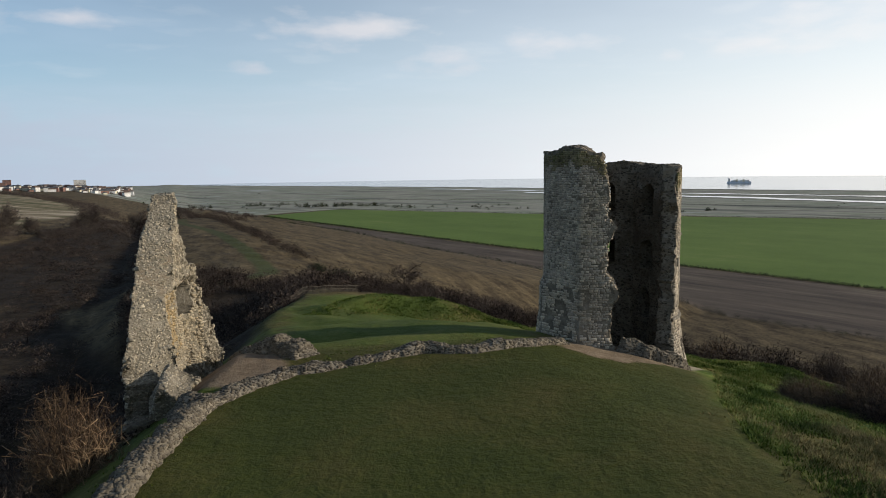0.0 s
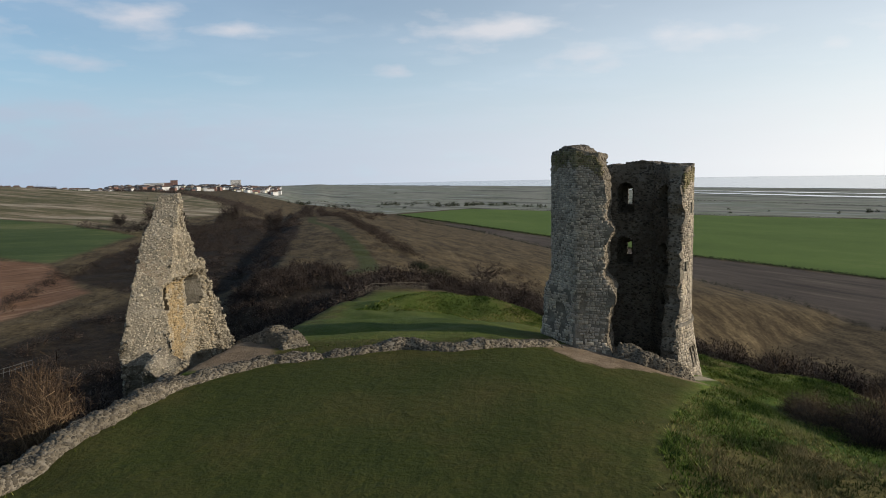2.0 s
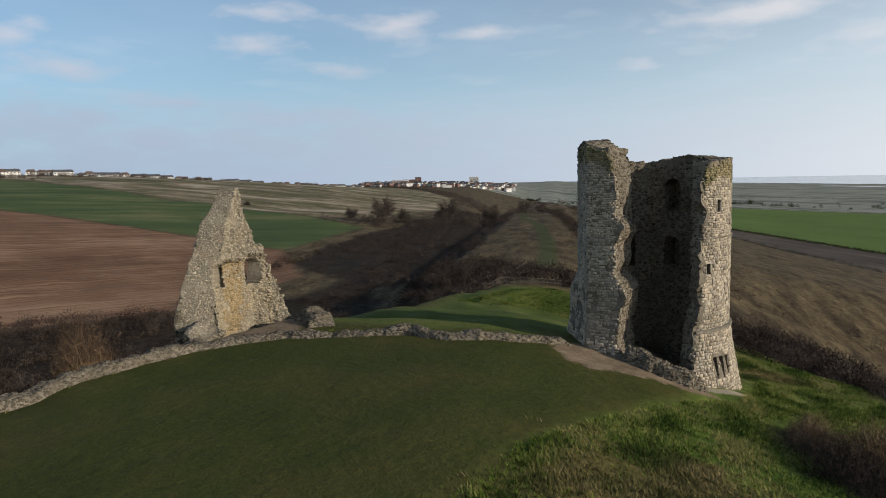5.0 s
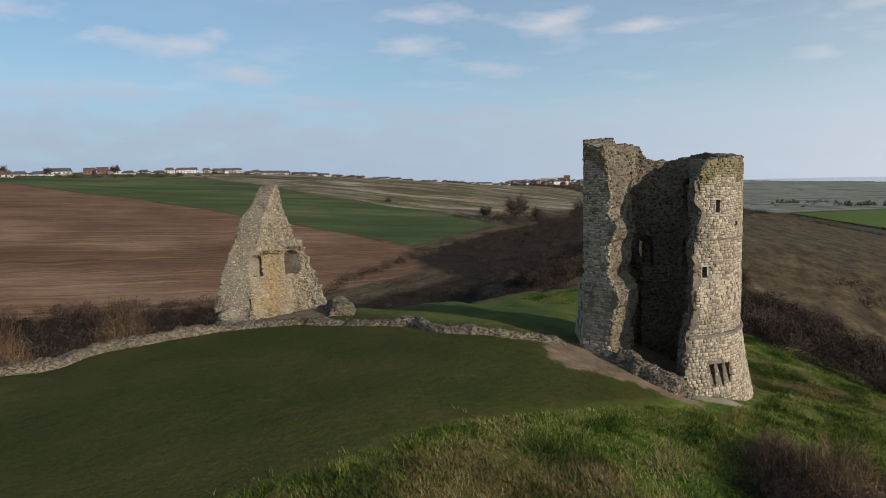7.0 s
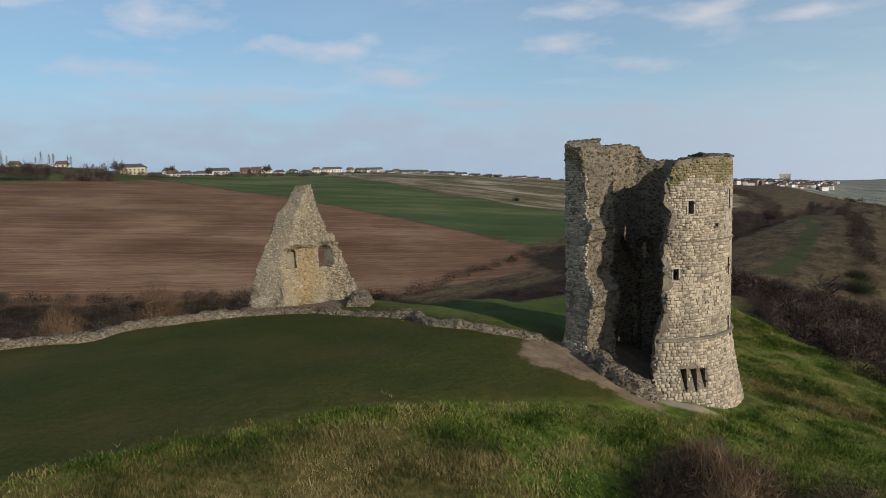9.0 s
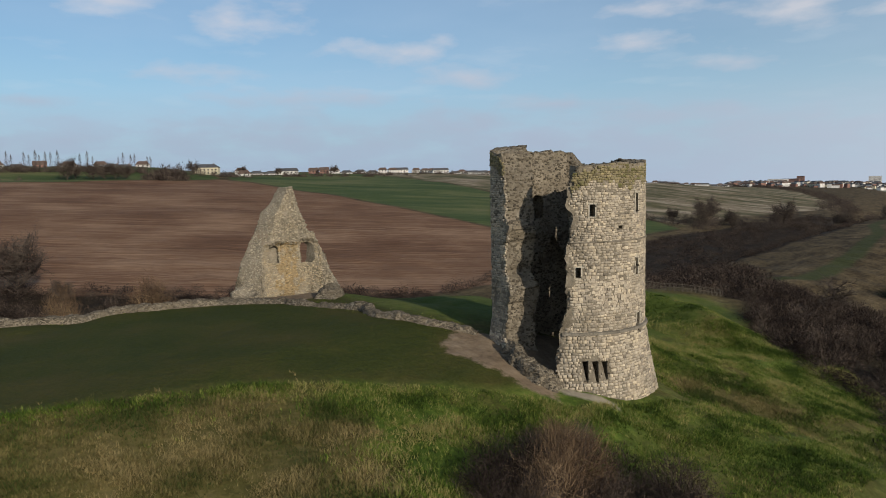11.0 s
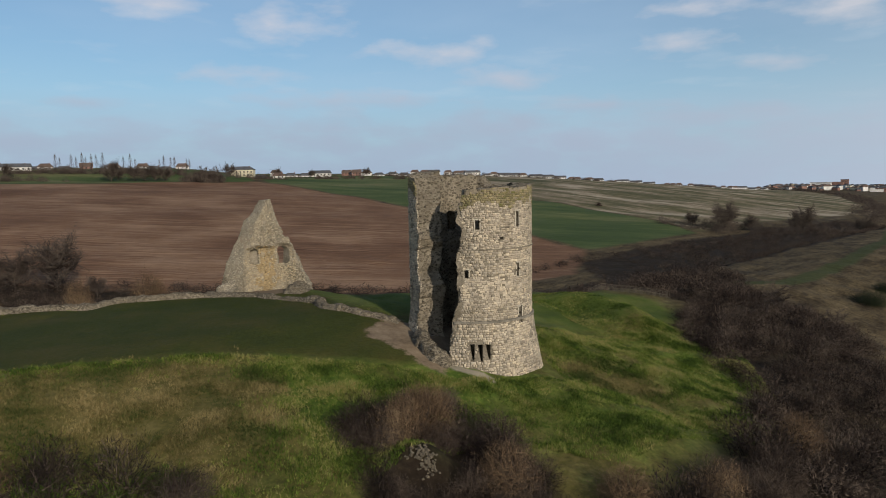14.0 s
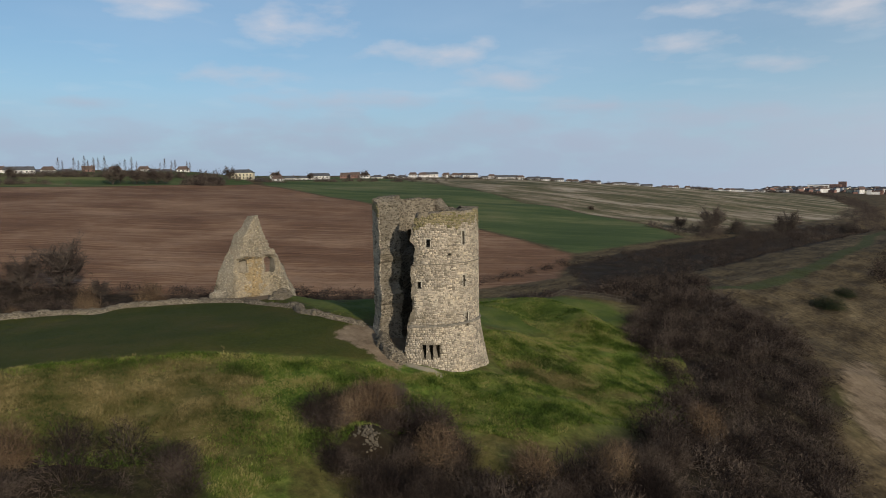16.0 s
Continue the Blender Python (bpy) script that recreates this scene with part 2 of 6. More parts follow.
def height(x, y):
    x, y = np.asarray(x, float), np.asarray(y, float)
    z = smooth_height(x, y)
    s, w = spur_axes(x, y)
    near = 1 - sm(150, 400, np.hypot(x - 10, y - 50))
    lawn = sm(-22, -14, w) * (1 - sm(6, 16, w)) * (1 - sm(-4, 2, s))
    wild = (1 - lawn) * (1 - sm(60, 120, w)) + 0.0
    z = z + near * wild * (0.16 * waves(x, y, 6, 1) + 0.3 * waves(x, y, 19, 2)) + 0.04 * near * waves(x, y, 9, 3)
    z = z + (1 - near) * wild * 0.7 * waves(x, y, 90, 4) * (1 - sm(800, 1500, s))
    # earth bank with a worn hollow in the outer court
    z = z + bump_at(x, y, -3.6, 78.6, 8.6, 4.2, 12, 1.5) - bump_at(x, y, -5.0, 75.4, 4.6, 2.6, 12, 1.5)
    # knoll with a spill of stones below the tower
    z = z + bump_at(x, y, 29.2, 38.0, 1.7, 1.7, 0, 1.2)
    # swell under the houses on the hilltop
    z = z + 7.5 * sm(-505, -610, x) * (1 - sm(95, 190, y)) * (1 - sm(-900, -1200, x))
    return z


def ground_z(x, y):
    return float(height(x, y))


def polygon_distance(x, y, pts):
    """Signed distance to a closed outline, positive inside."""
    best = np.full(x.shape, 1e9)
    inside = np.zeros(x.shape, bool)
    for (ax, ay), (bx, by) in zip(pts, pts[1:] + pts[:1]):
        dx, dy = bx - ax, by - ay
        t = np.clip(((x - ax) * dx + (y - ay) * dy) / (dx * dx + dy * dy), 0, 1)
        best = np.minimum(best, np.hypot(x - ax - t * dx, y - ay - t * dy))
        if ay != by:
            inside ^= ((ay > y) != (by > y)) & (x < (bx - ax) * (y - ay) / (by - ay) + ax)
    return np.where(inside, best, -best)


def line_distance(x, y, pts, half):
    best = np.full(x.shape, 1e9)
    for (ax, ay), (bx, by) in zip(pts, pts[1:]):
        dx, dy = bx - ax, by - ay
        t = np.clip(((x - ax) * dx + (y - ay) * dy) / (dx * dx + dy * dy), 0, 1)
        best = np.minimum(best, np.hypot(x - ax - t * dx, y - ay - t * dy))
    return half - best


FIELDS = {
    "lawn": [(-13, -40), (12.5, -40), (12.3, 28), (13.8, 35), (16, 42), (15.5, 45), (8, 46), (0, 43), (-9, 42), (-12, 33)],
    "court": [(-10, 42), (-14, 60), (-17.5, 86), (-12, 94), (-2, 90), (2, 72), (6, 58), (7, 50), (4, 45)],
    "bare": [(-15.2, 38), (-14.6, 41.6), (-12, 42), (-9.6, 40.6), (-8.6, 37.6), (-11, 34.5), (-13.4, 35)],
    "dirt": [(6.6, 44.9), (9.0, 42.4), (10.6, 41.4), (13.0, 43.0), (16.2, 44.0), (17.6, 45.0), (16.2, 46.5), (15.5, 50), (14, 54.5), (10, 54.5), (8.6, 50), (9, 47)],
    "straw": [(13.2, 8), (13.6, 22), (15, 31), (19, 33), (25, 31), (29, 28), (28, 23), (24, 17), (22, 8)],
    "thistle": [(14, 57.5), (19, 58), (23, 62), (20, 66), (14, 63)],
    "flush": [(15.2, 33), (17.2, 37.5), (20, 39), (24, 36), (28, 33.5), (23, 32.5), (18, 33.5)],
    "kerb": [(14.2, 45.0), (17.2, 46.4), (19.2, 48.6), (18.3, 49.2), (16.6, 47.2), (14.0, 45.6)],
    "scar": [(10, 119), (1, 140), (14, 124), (24, 108), (30, 98), (23, 102)],
    "plough": [(-165, 203), (-219, 200), (-307, 188), (-390, 172), (-473, 150), (-525, 147), (-493, 64), (-482, -20), (-500, -320), (-330, -320), (-200, -110), (-165, -20), (-140, 20), (-112, 108), (-118, 160)],
    "pasture": [(-484, -320), (-484, -20), (-495, 64), (-526, 144), (-640, 150), (-660, 20), (-660, -320)],
    "wheat": [(-168, 207), (-206, 308), (-248, 322), (-300, 318), (-370, 312), (-470, 330), (-600, 333), (-760, 340), (-800, 200), (-530, 153), (-473, 154), (-390, 176), (-307, 192), (-219, 204)],
    "stubble": [(-206, 312), (-230, 352), (-309, 642), (-560, 963), (-961, 1358), (-1200, 1500), (-1700, 1300), (-1150, 500), (-760, 345), (-600, 337), (-470, 334), (-370, 316), (-300, 322), (-248, 326)],
    "meadow": [(-256, 985), (-166, 1124), (92, 968), (351, 837), (1300, 380), (1300, -600), (430, 90), (223, 351), (164, 431), (53, 560), (-153, 846)],
    "fen": [(-152, 835), (-139, 762), (43, 455), (122, 289), (160, 250), (420, -60), (430, 84), (221, 345), (162, 425), (51, 552)],
    "marsh": [(-270, 1000), (-166, 1130), (92, 974), (351, 843), (1300, 386), (5200, -1800), (5500, 3000), (0, 5500), (-2600, 5500), (-1600, 3300), (-760, 1500)],
}
# where scrub has grown up: outlines
SCRUB = {
    "slope": [(35, 43), (34.5, 49), (32, 56.5), (28, 65), (23, 73), (16, 79), (8, 80.5), (3, 84), (-4, 90), (-9, 98), (-14, 108), (-24, 122), (-38, 140), (-25, 137), (-1, 122), (15, 108), (26, 95), (38, 80), (54, 56), (63, 36), (66, 16), (58, 24), (43, 36)],
    "bank": [(23.5, 8), (24.5, 17), (27.5, 22.5), (33, 27), (44, 31), (64, 18), (66, -16), (23, -16)],
    "corner": [(21.5, 39.5), (22, 42.6), (26.5, 43.4), (32, 44.5), (35.5, 44), (36.5, 39), (35, 35), (27.4, 34.2), (23.5, 35.2)],
    "saddle": [(-19, 95), (-10, 98), (-8, 108), (-22, 126), (-40, 146), (-54, 160), (-70, 150), (-52, 110), (-38, 92), (-26, 84), (-20, 86)],
    "valley": [(-20, 88), (-36, 92), (-60, 118), (-85, 150), (-98, 158), (-96, 104), (-114, 30), (-150, -60), (-60, -70), (-20, -30), (-14, 10), (-15, 32), (-19, 46), (-17, 60)],
    "ditch": [(-96, 106), (-116, 104), (-131, 70), (-146, 20), (-161, -10), (-138, -24), (-112, 28), (-98, 70)],
    "foot": [(-15, 33), (-18, 42), (-21, 58), (-24, 74), (-44, 92), (-78, 108), (-98, 98), (-104, 45), (-112, 10), (-34, -10), (-15, 2)],
    "far valley": [(-85, 150), (-70, 175), (-100, 260), (-150, 380), (-215, 560), (-240, 540), (-205, 350), (-165, 230), (-140, 180)],
}
TRACK = [(-46, 143), (-40, 154), (-41.8, 165), (-45.3, 175), (-61, 214), (-98, 295), (-130, 350), (-145, 388), (-192, 489), (-270, 700)]


def ground_sheet():
    cx, cy = 14.0, 46.0
    na = 540
    radii = [0.0]
    r = 0.6
    while r < 3480:
        radii.append(r)
        r += max(0.6, r * 0.018)
    radii = np.array(radii[1:])
    th = np.arange(na) * 2 * math.pi / na
    x = np.concatenate([[cx], (cx + radii[:, None] * np.cos(th)).ravel()])
    y = np.concatenate([[cy], (cy + radii[:, None] * np.sin(th)).ravel()])
    z = height(x, y)
    nr = len(radii)
    i = np.arange(nr - 1)[:, None] * na + np.arange(na)[None, :] + 1
    j = np.arange(nr - 1)[:, None] * na + (np.arange(na)[None, :] + 1) % na + 1
    quads = np.stack([i, i + na, j + na, j], -1).reshape(-1, 4)
    me = bpy.data.meshes.new("ground")
    fan = [(0, 1 + k, 1 + (k + 1) % na) for k in range(na)]
    me.from_pydata(np.stack([x, y, z], 1).tolist(), [], fan + quads.tolist())
    me.polygons.foreach_set("use_smooth", np.ones(len(me.polygons), bool))
    for key, pts in FIELDS.items():
        me.attributes.new(key, "FLOAT", "POINT").data.foreach_set("value", polygon_distance(x, y, pts).astype(np.float32))
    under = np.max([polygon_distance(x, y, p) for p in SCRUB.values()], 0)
    me.attributes.new("shaded_litter", "FLOAT", "POINT").data.foreach_set("value", under.astype(np.float32))
    me.attributes.new("track", "FLOAT", "POINT").data.foreach_set("value", line_distance(x, y, TRACK, 2.4).astype(np.float32))
    s, w = spur_axes(x, y)
    me.attributes.new("across", "FLOAT", "POINT").data.foreach_set("value", w.astype(np.float32))
    me.attributes.new("along", "FLOAT", "POINT").data.foreach_set("value", s.astype(np.float32))
    ob = new("ground", me)
    me.materials.append(ground_material())
    return tagged(ob, "grassy castle hill above ploughed fields and wide green marshland", "ground", kind="structure")


def ground_material():
    m = bpy.data.materials.new("ground cover")
    m.use_nodes = True
    t = m.node_tree
    t.nodes.clear()
    n = nodes_of(t)
    co = n("TexCoord").outputs["Object"]

    def noise_at(scale, detail=5.0, rough=0.6, stretch=(1, 1, 1), turn=0.0):
        v = n("Mapping", {0: n("Mapping", {0: co, 2: (0, 0, radians(turn))}).outputs[0], 3: stretch}).outputs[0]
        return n("TexNoise", {"Vector": v, "Scale": scale, "Detail": detail, "Roughness": rough}).outputs[0]

    def att(name):
        return n("Attribute", attribute_name=name).outputs["Fac"]

    n_fine, n_mid, n_wide, n_far = noise_at(2.2, 8, 0.7), noise_at(0.45, 6), noise_at(0.07, 5), noise_at(0.012, 6, 0.65)
    n_tuft = noise_at(0.9, 6, 0.7)
    mixn = mth(n, "MULTIPLY_ADD", n_fine, 0.45, mth(n, "MULTIPLY", n_mid, 0.55))
    widen = mth(n, "MULTIPLY_ADD", n_mid, 0.4, mth(n, "MULTIPLY", n_wide, 0.6))

    def mask(name, soft, wob, scale_noise):
        a = mth(n, "MULTIPLY_ADD", mth(n, "SUBTRACT", scale_noise, 0.5), wob, att(name))
        return mth(n, "MULTIPLY_ADD", a, 1.0 / soft, 0.5, clamp=True)

    # rough winter grass with tussocks, straw and fresh green
    straw = ramp(n, mixn, [(0.3, (0.0351, 0.0328, 0.0101)), (0.46, (0.0858, 0.0757, 0.0218)), (0.6, (0.1482, 0.1186, 0.0429)), (0.75, (0.2184, 0.1677, 0.0718))])
    fresh = ramp(n, mixn, [(0.36, (0.019, 0.033, 0.005)), (0.5, (0.064, 0.102, 0.014)), (0.64, (0.155, 0.182, 0.036))])
    drier = mth(n, "MAXIMUM", mask("straw", 5.0, 7.0, n_mid), mask("thistle", 4.0, 6.0, n_mid))
    widen = mth(n, "MULTIPLY_ADD", mask("flush", 2.5, 4.0, n_mid), 0.22, mth(n, "MULTIPLY_ADD", drier, -0.14, mth(n, "SUBTRACT", widen, 0.025)))
    grass = mix(n, ramp(n, widen, [(0.4, (0, 0, 0)), (0.56, (1, 1, 1))]), straw, fresh)
    # the long flank of the spur and the valley: brown, dead growth
    brown = ramp(n, mth(n, "MULTIPLY_ADD", noise_at(0.10, 7, 0.7, (0.6, 1.6, 1), -111), 0.6, mth(n, "MULTIPLY", n_tuft, 0.4)), [(0.36, (0.019, 0.0135, 0.0075)), (0.45, (0.049, 0.035, 0.0185)), (0.55, (0.102, 0.075, 0.039)), (0.66, (0.19, 0.142, 0.077))])
    away = mth(n, "MULTIPLY_ADD", mth(n, "ADD", att("along"), mth(n, "MULTIPLY", n_wide, 30.0)), 0.04, -1.7, clamp=True)
    low = mth(n, "MULTIPLY_ADD", mth(n, "ADD", att("across"), mth(n, "MULTIPLY", n_wide, 26.0)), -0.06, -1.0, clamp=True)
    low2 = mth(n, "MULTIPLY_ADD", mth(n, "ADD", att("across"), mth(n, "MULTIPLY", n_wide, 26.0)), 0.06, -2.4, clamp=True)
    col = mix(n, mth(n, "MAXIMUM", mth(n, "MAXIMUM", away, low), low2), grass, brown)
    # dead litter, its colour taken darker to hold the shade inside the scrub
    shaded_litter = ramp(n, mixn, [(0.3, (0.009, 0.006, 0.004)), (0.5, (0.022, 0.0155, 0.010)), (0.7, (0.055, 0.041, 0.023))])
    col = mix(n, mth(n, "MULTIPLY", mask("shaded_litter", 3.0, 5.0, n_mid), ramp(n, n_wide, [(0.46, (1, 1, 1)), (0.66, (0.85, 0.85, 0.85))])), col, shaded_litter)
    # short mown turf
    turf = ramp(n, mth(n, "MULTIPLY_ADD", n_fine, 0.3, mth(n, "MULTIPLY", noise_at(0.16, 5), 0.7)), [(0.3, (0.024, 0.036, 0.0055)), (0.46, (0.043, 0.053, 0.009)), (0.57, (0.066, 0.062, 0.0145)), (0.72, (0.100, 0.078, 0.025))])
    turf = mix(n, 0.35, turf, ramp(n, noise_at(5.0, 4, 0.7), [(0.35, (0.0119, 0.0170, 0.0043)), (0.65, (0.0663, 0.0680, 0.0195))]))
    col = mix(n, mask("lawn", 1.2, 2.5, n_mid), col, turf)
    sward = ramp(n, mth(n, "MULTIPLY_ADD", n_fine, 0.35, mth(n, "MULTIPLY", noise_at(0.14, 5), 0.65)), [(0.3, (0.036, 0.054, 0.010)), (0.5, (0.070, 0.094, 0.018)), (0.7, (0.135, 0.135, 0.036))])
    col = mix(n, mask("court", 2.5, 5.0, n_mid), col, sward)
    earth = ramp(n, mixn, [(0.3, (0.10, 0.072, 0.045)), (0.5, (0.195, 0.142, 0.092)), (0.7, (0.29, 0.222, 0.15))])
    col = mix(n, mask("dirt", 0.5, 2.6, n_tuft), col, earth)
    col = mix(n, mth(n, "MULTIPLY", mask("scar", 2.0, 5.0, n_mid), 0.8), col, earth)
    col = mix(n, mask("bare", 0.6, 1.2, n_tuft), col, earth)
    col = mix(n, mask("kerb", 0.4, 0.9, n_tuft), col, ramp(n, mixn, [(0.3, (0.20, 0.17, 0.12)), (0.7, (0.36, 0.31, 0.23))]))
    # fields on the hill
    rows_v = n("Mapping", {0: n("Mapping", {0: co, 2: (0, 0, radians(-62))}).outputs[0], 3: (0.05, 1.0, 0.1)}).outputs[0]
    rows_n = n("TexNoise", {"Vector": rows_v, "Scale": 1.1, "Detail": 7.0, "Roughness": 0.85}).outputs[0]
    drills = n("TexNoise", {"Vector": n("Mapping", {0: n("Mapping", {0: co, 2: (0, 0, radians(-72))}).outputs[0], 3: (0.02, 1.0, 0.1)}).outputs[0], "Scale": 0.75, "Detail": 4.0, "Roughness": 0.7}).outputs[0]
    clod = ramp(n, mth(n, "MULTIPLY_ADD", drills, 0.42, mth(n, "MULTIPLY_ADD", rows_n, 0.2, mth(n, "MULTIPLY", noise_at(0.02, 6, 0.6), 0.38))), [(0.39, (0.092, 0.045, 0.025)), (0.5, (0.178, 0.099, 0.057)), (0.60, (0.31, 0.195, 0.120))])
    col = mix(n, mask("plough", 3.0, 6.0, n_wide), col, clod)
    crop = ramp(n, mth(n, "MULTIPLY_ADD", drills, 0.3, mth(n, "MULTIPLY", noise_at(0.014, 7, 0.65, (0.6, 1.8, 1), -72), 0.7)), [(0.38, (0.040, 0.062, 0.020)), (0.5, (0.066, 0.090, 0.030)), (0.57, (0.118, 0.122, 0.050)), (0.66, (0.19, 0.155, 0.08))])
    col = mix(n, mth(n, "MAXIMUM", mask("wheat", 4.0, 4.0, n_wide), mask("pasture", 4.0, 6.0, n_wide)), col, crop)
    stub = ramp(n, mth(n, "MULTIPLY_ADD", noise_at(0.013, 9, 0.72, (0.8, 1.7, 1), -18), 0.9, mth(n, "MULTIPLY", drills, 0.1)), [(0.40, (0.062, 0.065, 0.028)), (0.47, (0.115, 0.10, 0.050)), (0.53, (0.205, 0.160, 0.102)), (0.58, (0.32, 0.26, 0.18)), (0.66, (0.40, 0.335, 0.245))])
    col = mix(n, mask("stubble", 6.0, 10.0, n_wide), col, stub)
    # marsh
    lush = ramp(n, mth(n, "MULTIPLY_ADD", noise_at(0.006, 5, 0.6, (1, 3, 1), 51), 0.7, mth(n, "MULTIPLY", n_wide, 0.3)), [(0.35, (0.080, 0.125, 0.026)), (0.6, (0.112, 0.160, 0.036)), (0.75, (0.165, 0.185, 0.06))])
    col = mix(n, mask("meadow", 4.0, 6.0, n_wide), col, lush)
    fen_v = noise_at(0.02, 7, 0.7, (0.6, 5, 1), 51)
    fen = ramp(n, fen_v, [(0.35, (0.05, 0.038, 0.03)), (0.55, (0.095, 0.074, 0.056)), (0.72, (0.16, 0.13, 0.085))])
    col = mix(n, mask("fen", 5.0, 8.0, n_wide), col, fen)
    # mudflats and grass, paled in colour to stand in for distant haze
    flats = ramp(n, noise_at(0.0035, 8, 0.7, (0.7, 5, 1), 39), [(0.36, (0.085, 0.092, 0.080)), (0.44, (0.17, 0.168, 0.13)), (0.5, (0.29, 0.275, 0.225)), (0.56, (0.15, 0.165, 0.105)), (0.66, (0.34, 0.34, 0.32))])
    col = mix(n, mask("marsh", 8.0, 40.0, n_far), col, flats)
    col = mix(n, mth(n, "MULTIPLY", mask("track", 1.4, 0.8, n_mid), 0.9), col, ramp(n, mixn, [(0.3, (0.028, 0.036, 0.012)), (0.6, (0.060, 0.068, 0.024))]))
    b1 = n("Bump", {"Strength": 0.5, "Distance": 0.10, "Height": n_fine}).outputs[0]
    b2 = n("Bump", {"Strength": 0.5, "Distance": 0.5, "Height": n_tuft, "Normal": b1}).outputs[0]
    bs = n("BsdfPrincipled", {"Base Color": col, "Roughness": 0.95, "Specular IOR Level": 0.1, "Normal": b2})
    n("OutputMaterial", {0: bs.outputs[0]})
    return m


ground_sheet()


# ---- estuary ----
def water_sheet(name, pts, label):
    m = bpy.data.materials.get("tidal water")
    if not m:
        m = bpy.data.materials.new("tidal water")
        m.use_nodes = True
        t = m.node_tree
        t.nodes.clear()
        n = nodes_of(t)
        v = n("Mapping", {0: n("Mapping", {0: n("TexCoord").outputs["Object"], 2: (0, 0, radians(39))}).outputs[0], 3: (0.6, 8, 1)}).outputs[0]
        f = n("TexNoise", {"Vector": v, "Scale": 0.0022, "Detail": 6.0, "Roughness": 0.6}).outputs[0]
        c = ramp(n, f, [(0.4, (0.075, 0.085, 0.09)), (0.6, (0.14, 0.145, 0.145))])
        b = n("Bump", {"Strength": 0.04, "Distance": 0.3, "Height": n("TexNoise", {"Vector": v, "Scale": 0.25, "Detail": 3.0}).outputs[0]}).outputs[0]
        bs = n("BsdfPrincipled", {"Base Color": c, "Roughness": 0.1, "IOR": 1.33, "Normal": b})
        n("OutputMaterial", {0: bs.outputs[0]})
    bm = bmesh.new()
    bm.faces.new([bm.verts.new((x, y, -49.2)) for x, y in pts])
    bmesh.ops.triangulate(bm, faces=bm.faces[:])
    for f in bm.faces:
        if f.normal.z < 0:
            f.normal_flip()
    me = bpy.data.meshes.new(name)
    bm.to_mesh(me)
    bm.free()
    me.materials.append(m)
    return tagged(new(name, me), label, "water", kind="structure")


def ragged(a, b, steps, amp, seed):
    r = random.Random(seed)
    return [(a[0] + (b[0] - a[0]) * i / steps + r.uniform(-amp, amp), a[1] + (b[1] - a[1]) * i / steps + r.uniform(-amp, amp)) for i in range(steps + 1)]


water_sheet("water", ragged((-1200, 3224), (-161, 2427), 30, 16, 1) + ragged((-130, 2400), (715, 1710), 30, 12, 2) + ragged((740, 1690), (2800, 50), 40, 14, 3) + [(14 + 3560 * math.sin(radians(q)), 46 + 3560 * math.cos(radians(q))) for q in range(97, -20, -3)], "pale grey tidal estuary reflecting the hazy sky")
water_sheet("water_channel", ragged((-60, 2120), (400, 1640), 24, 8, 8) + ragged((420, 1620), (1150, 900), 24, 10, 9) + ragged((1165, 925), (440, 1650), 24, 10, 10) + ragged((410, 1668), (-50, 2140), 20, 8, 11), "thin bright channel between the mudbanks")
water_sheet("water_creek", ragged((200, 1700), (534, 1290), 20, 9, 4) + ragged((540, 1280), (900, 720), 20, 9, 5) + ragged((940, 730), (570, 1330), 20, 9, 6) + ragged((560, 1350), (215, 1730), 20, 8, 7), "narrow tidal creek winding through the marsh")

# ---- masonry ----


def part(name, bm, material, parent=None, label=""):
    me = bpy.data.meshes.new(name)
    bm.to_mesh(me)
    bm.free()
    me.materials.append(material)
    ob = new(name, me)
    if parent:
        ob.parent = parent
    return tagged(ob, label)


def along_path(pts, u):
    """A point on a polyline of corners, by share of its length, and the whole length."""
    seg = [math.dist(a, b) for a, b in zip(pts, pts[1:])]
    d = max(0.0, min(1.0, u)) * sum(seg)
    for (a, b), l in zip(zip(pts, pts[1:]), seg):
        if d <= l or (a, b) == (pts[-2], pts[-1]):
            k = d / l
            return a[0] + (b[0] - a[0]) * k, a[1] + (b[1] - a[1]) * k
        d -= l


def lerp_table(tab, v):
    return float(np.interp(v, [a for a, _ in tab], [b for _, b in tab]))


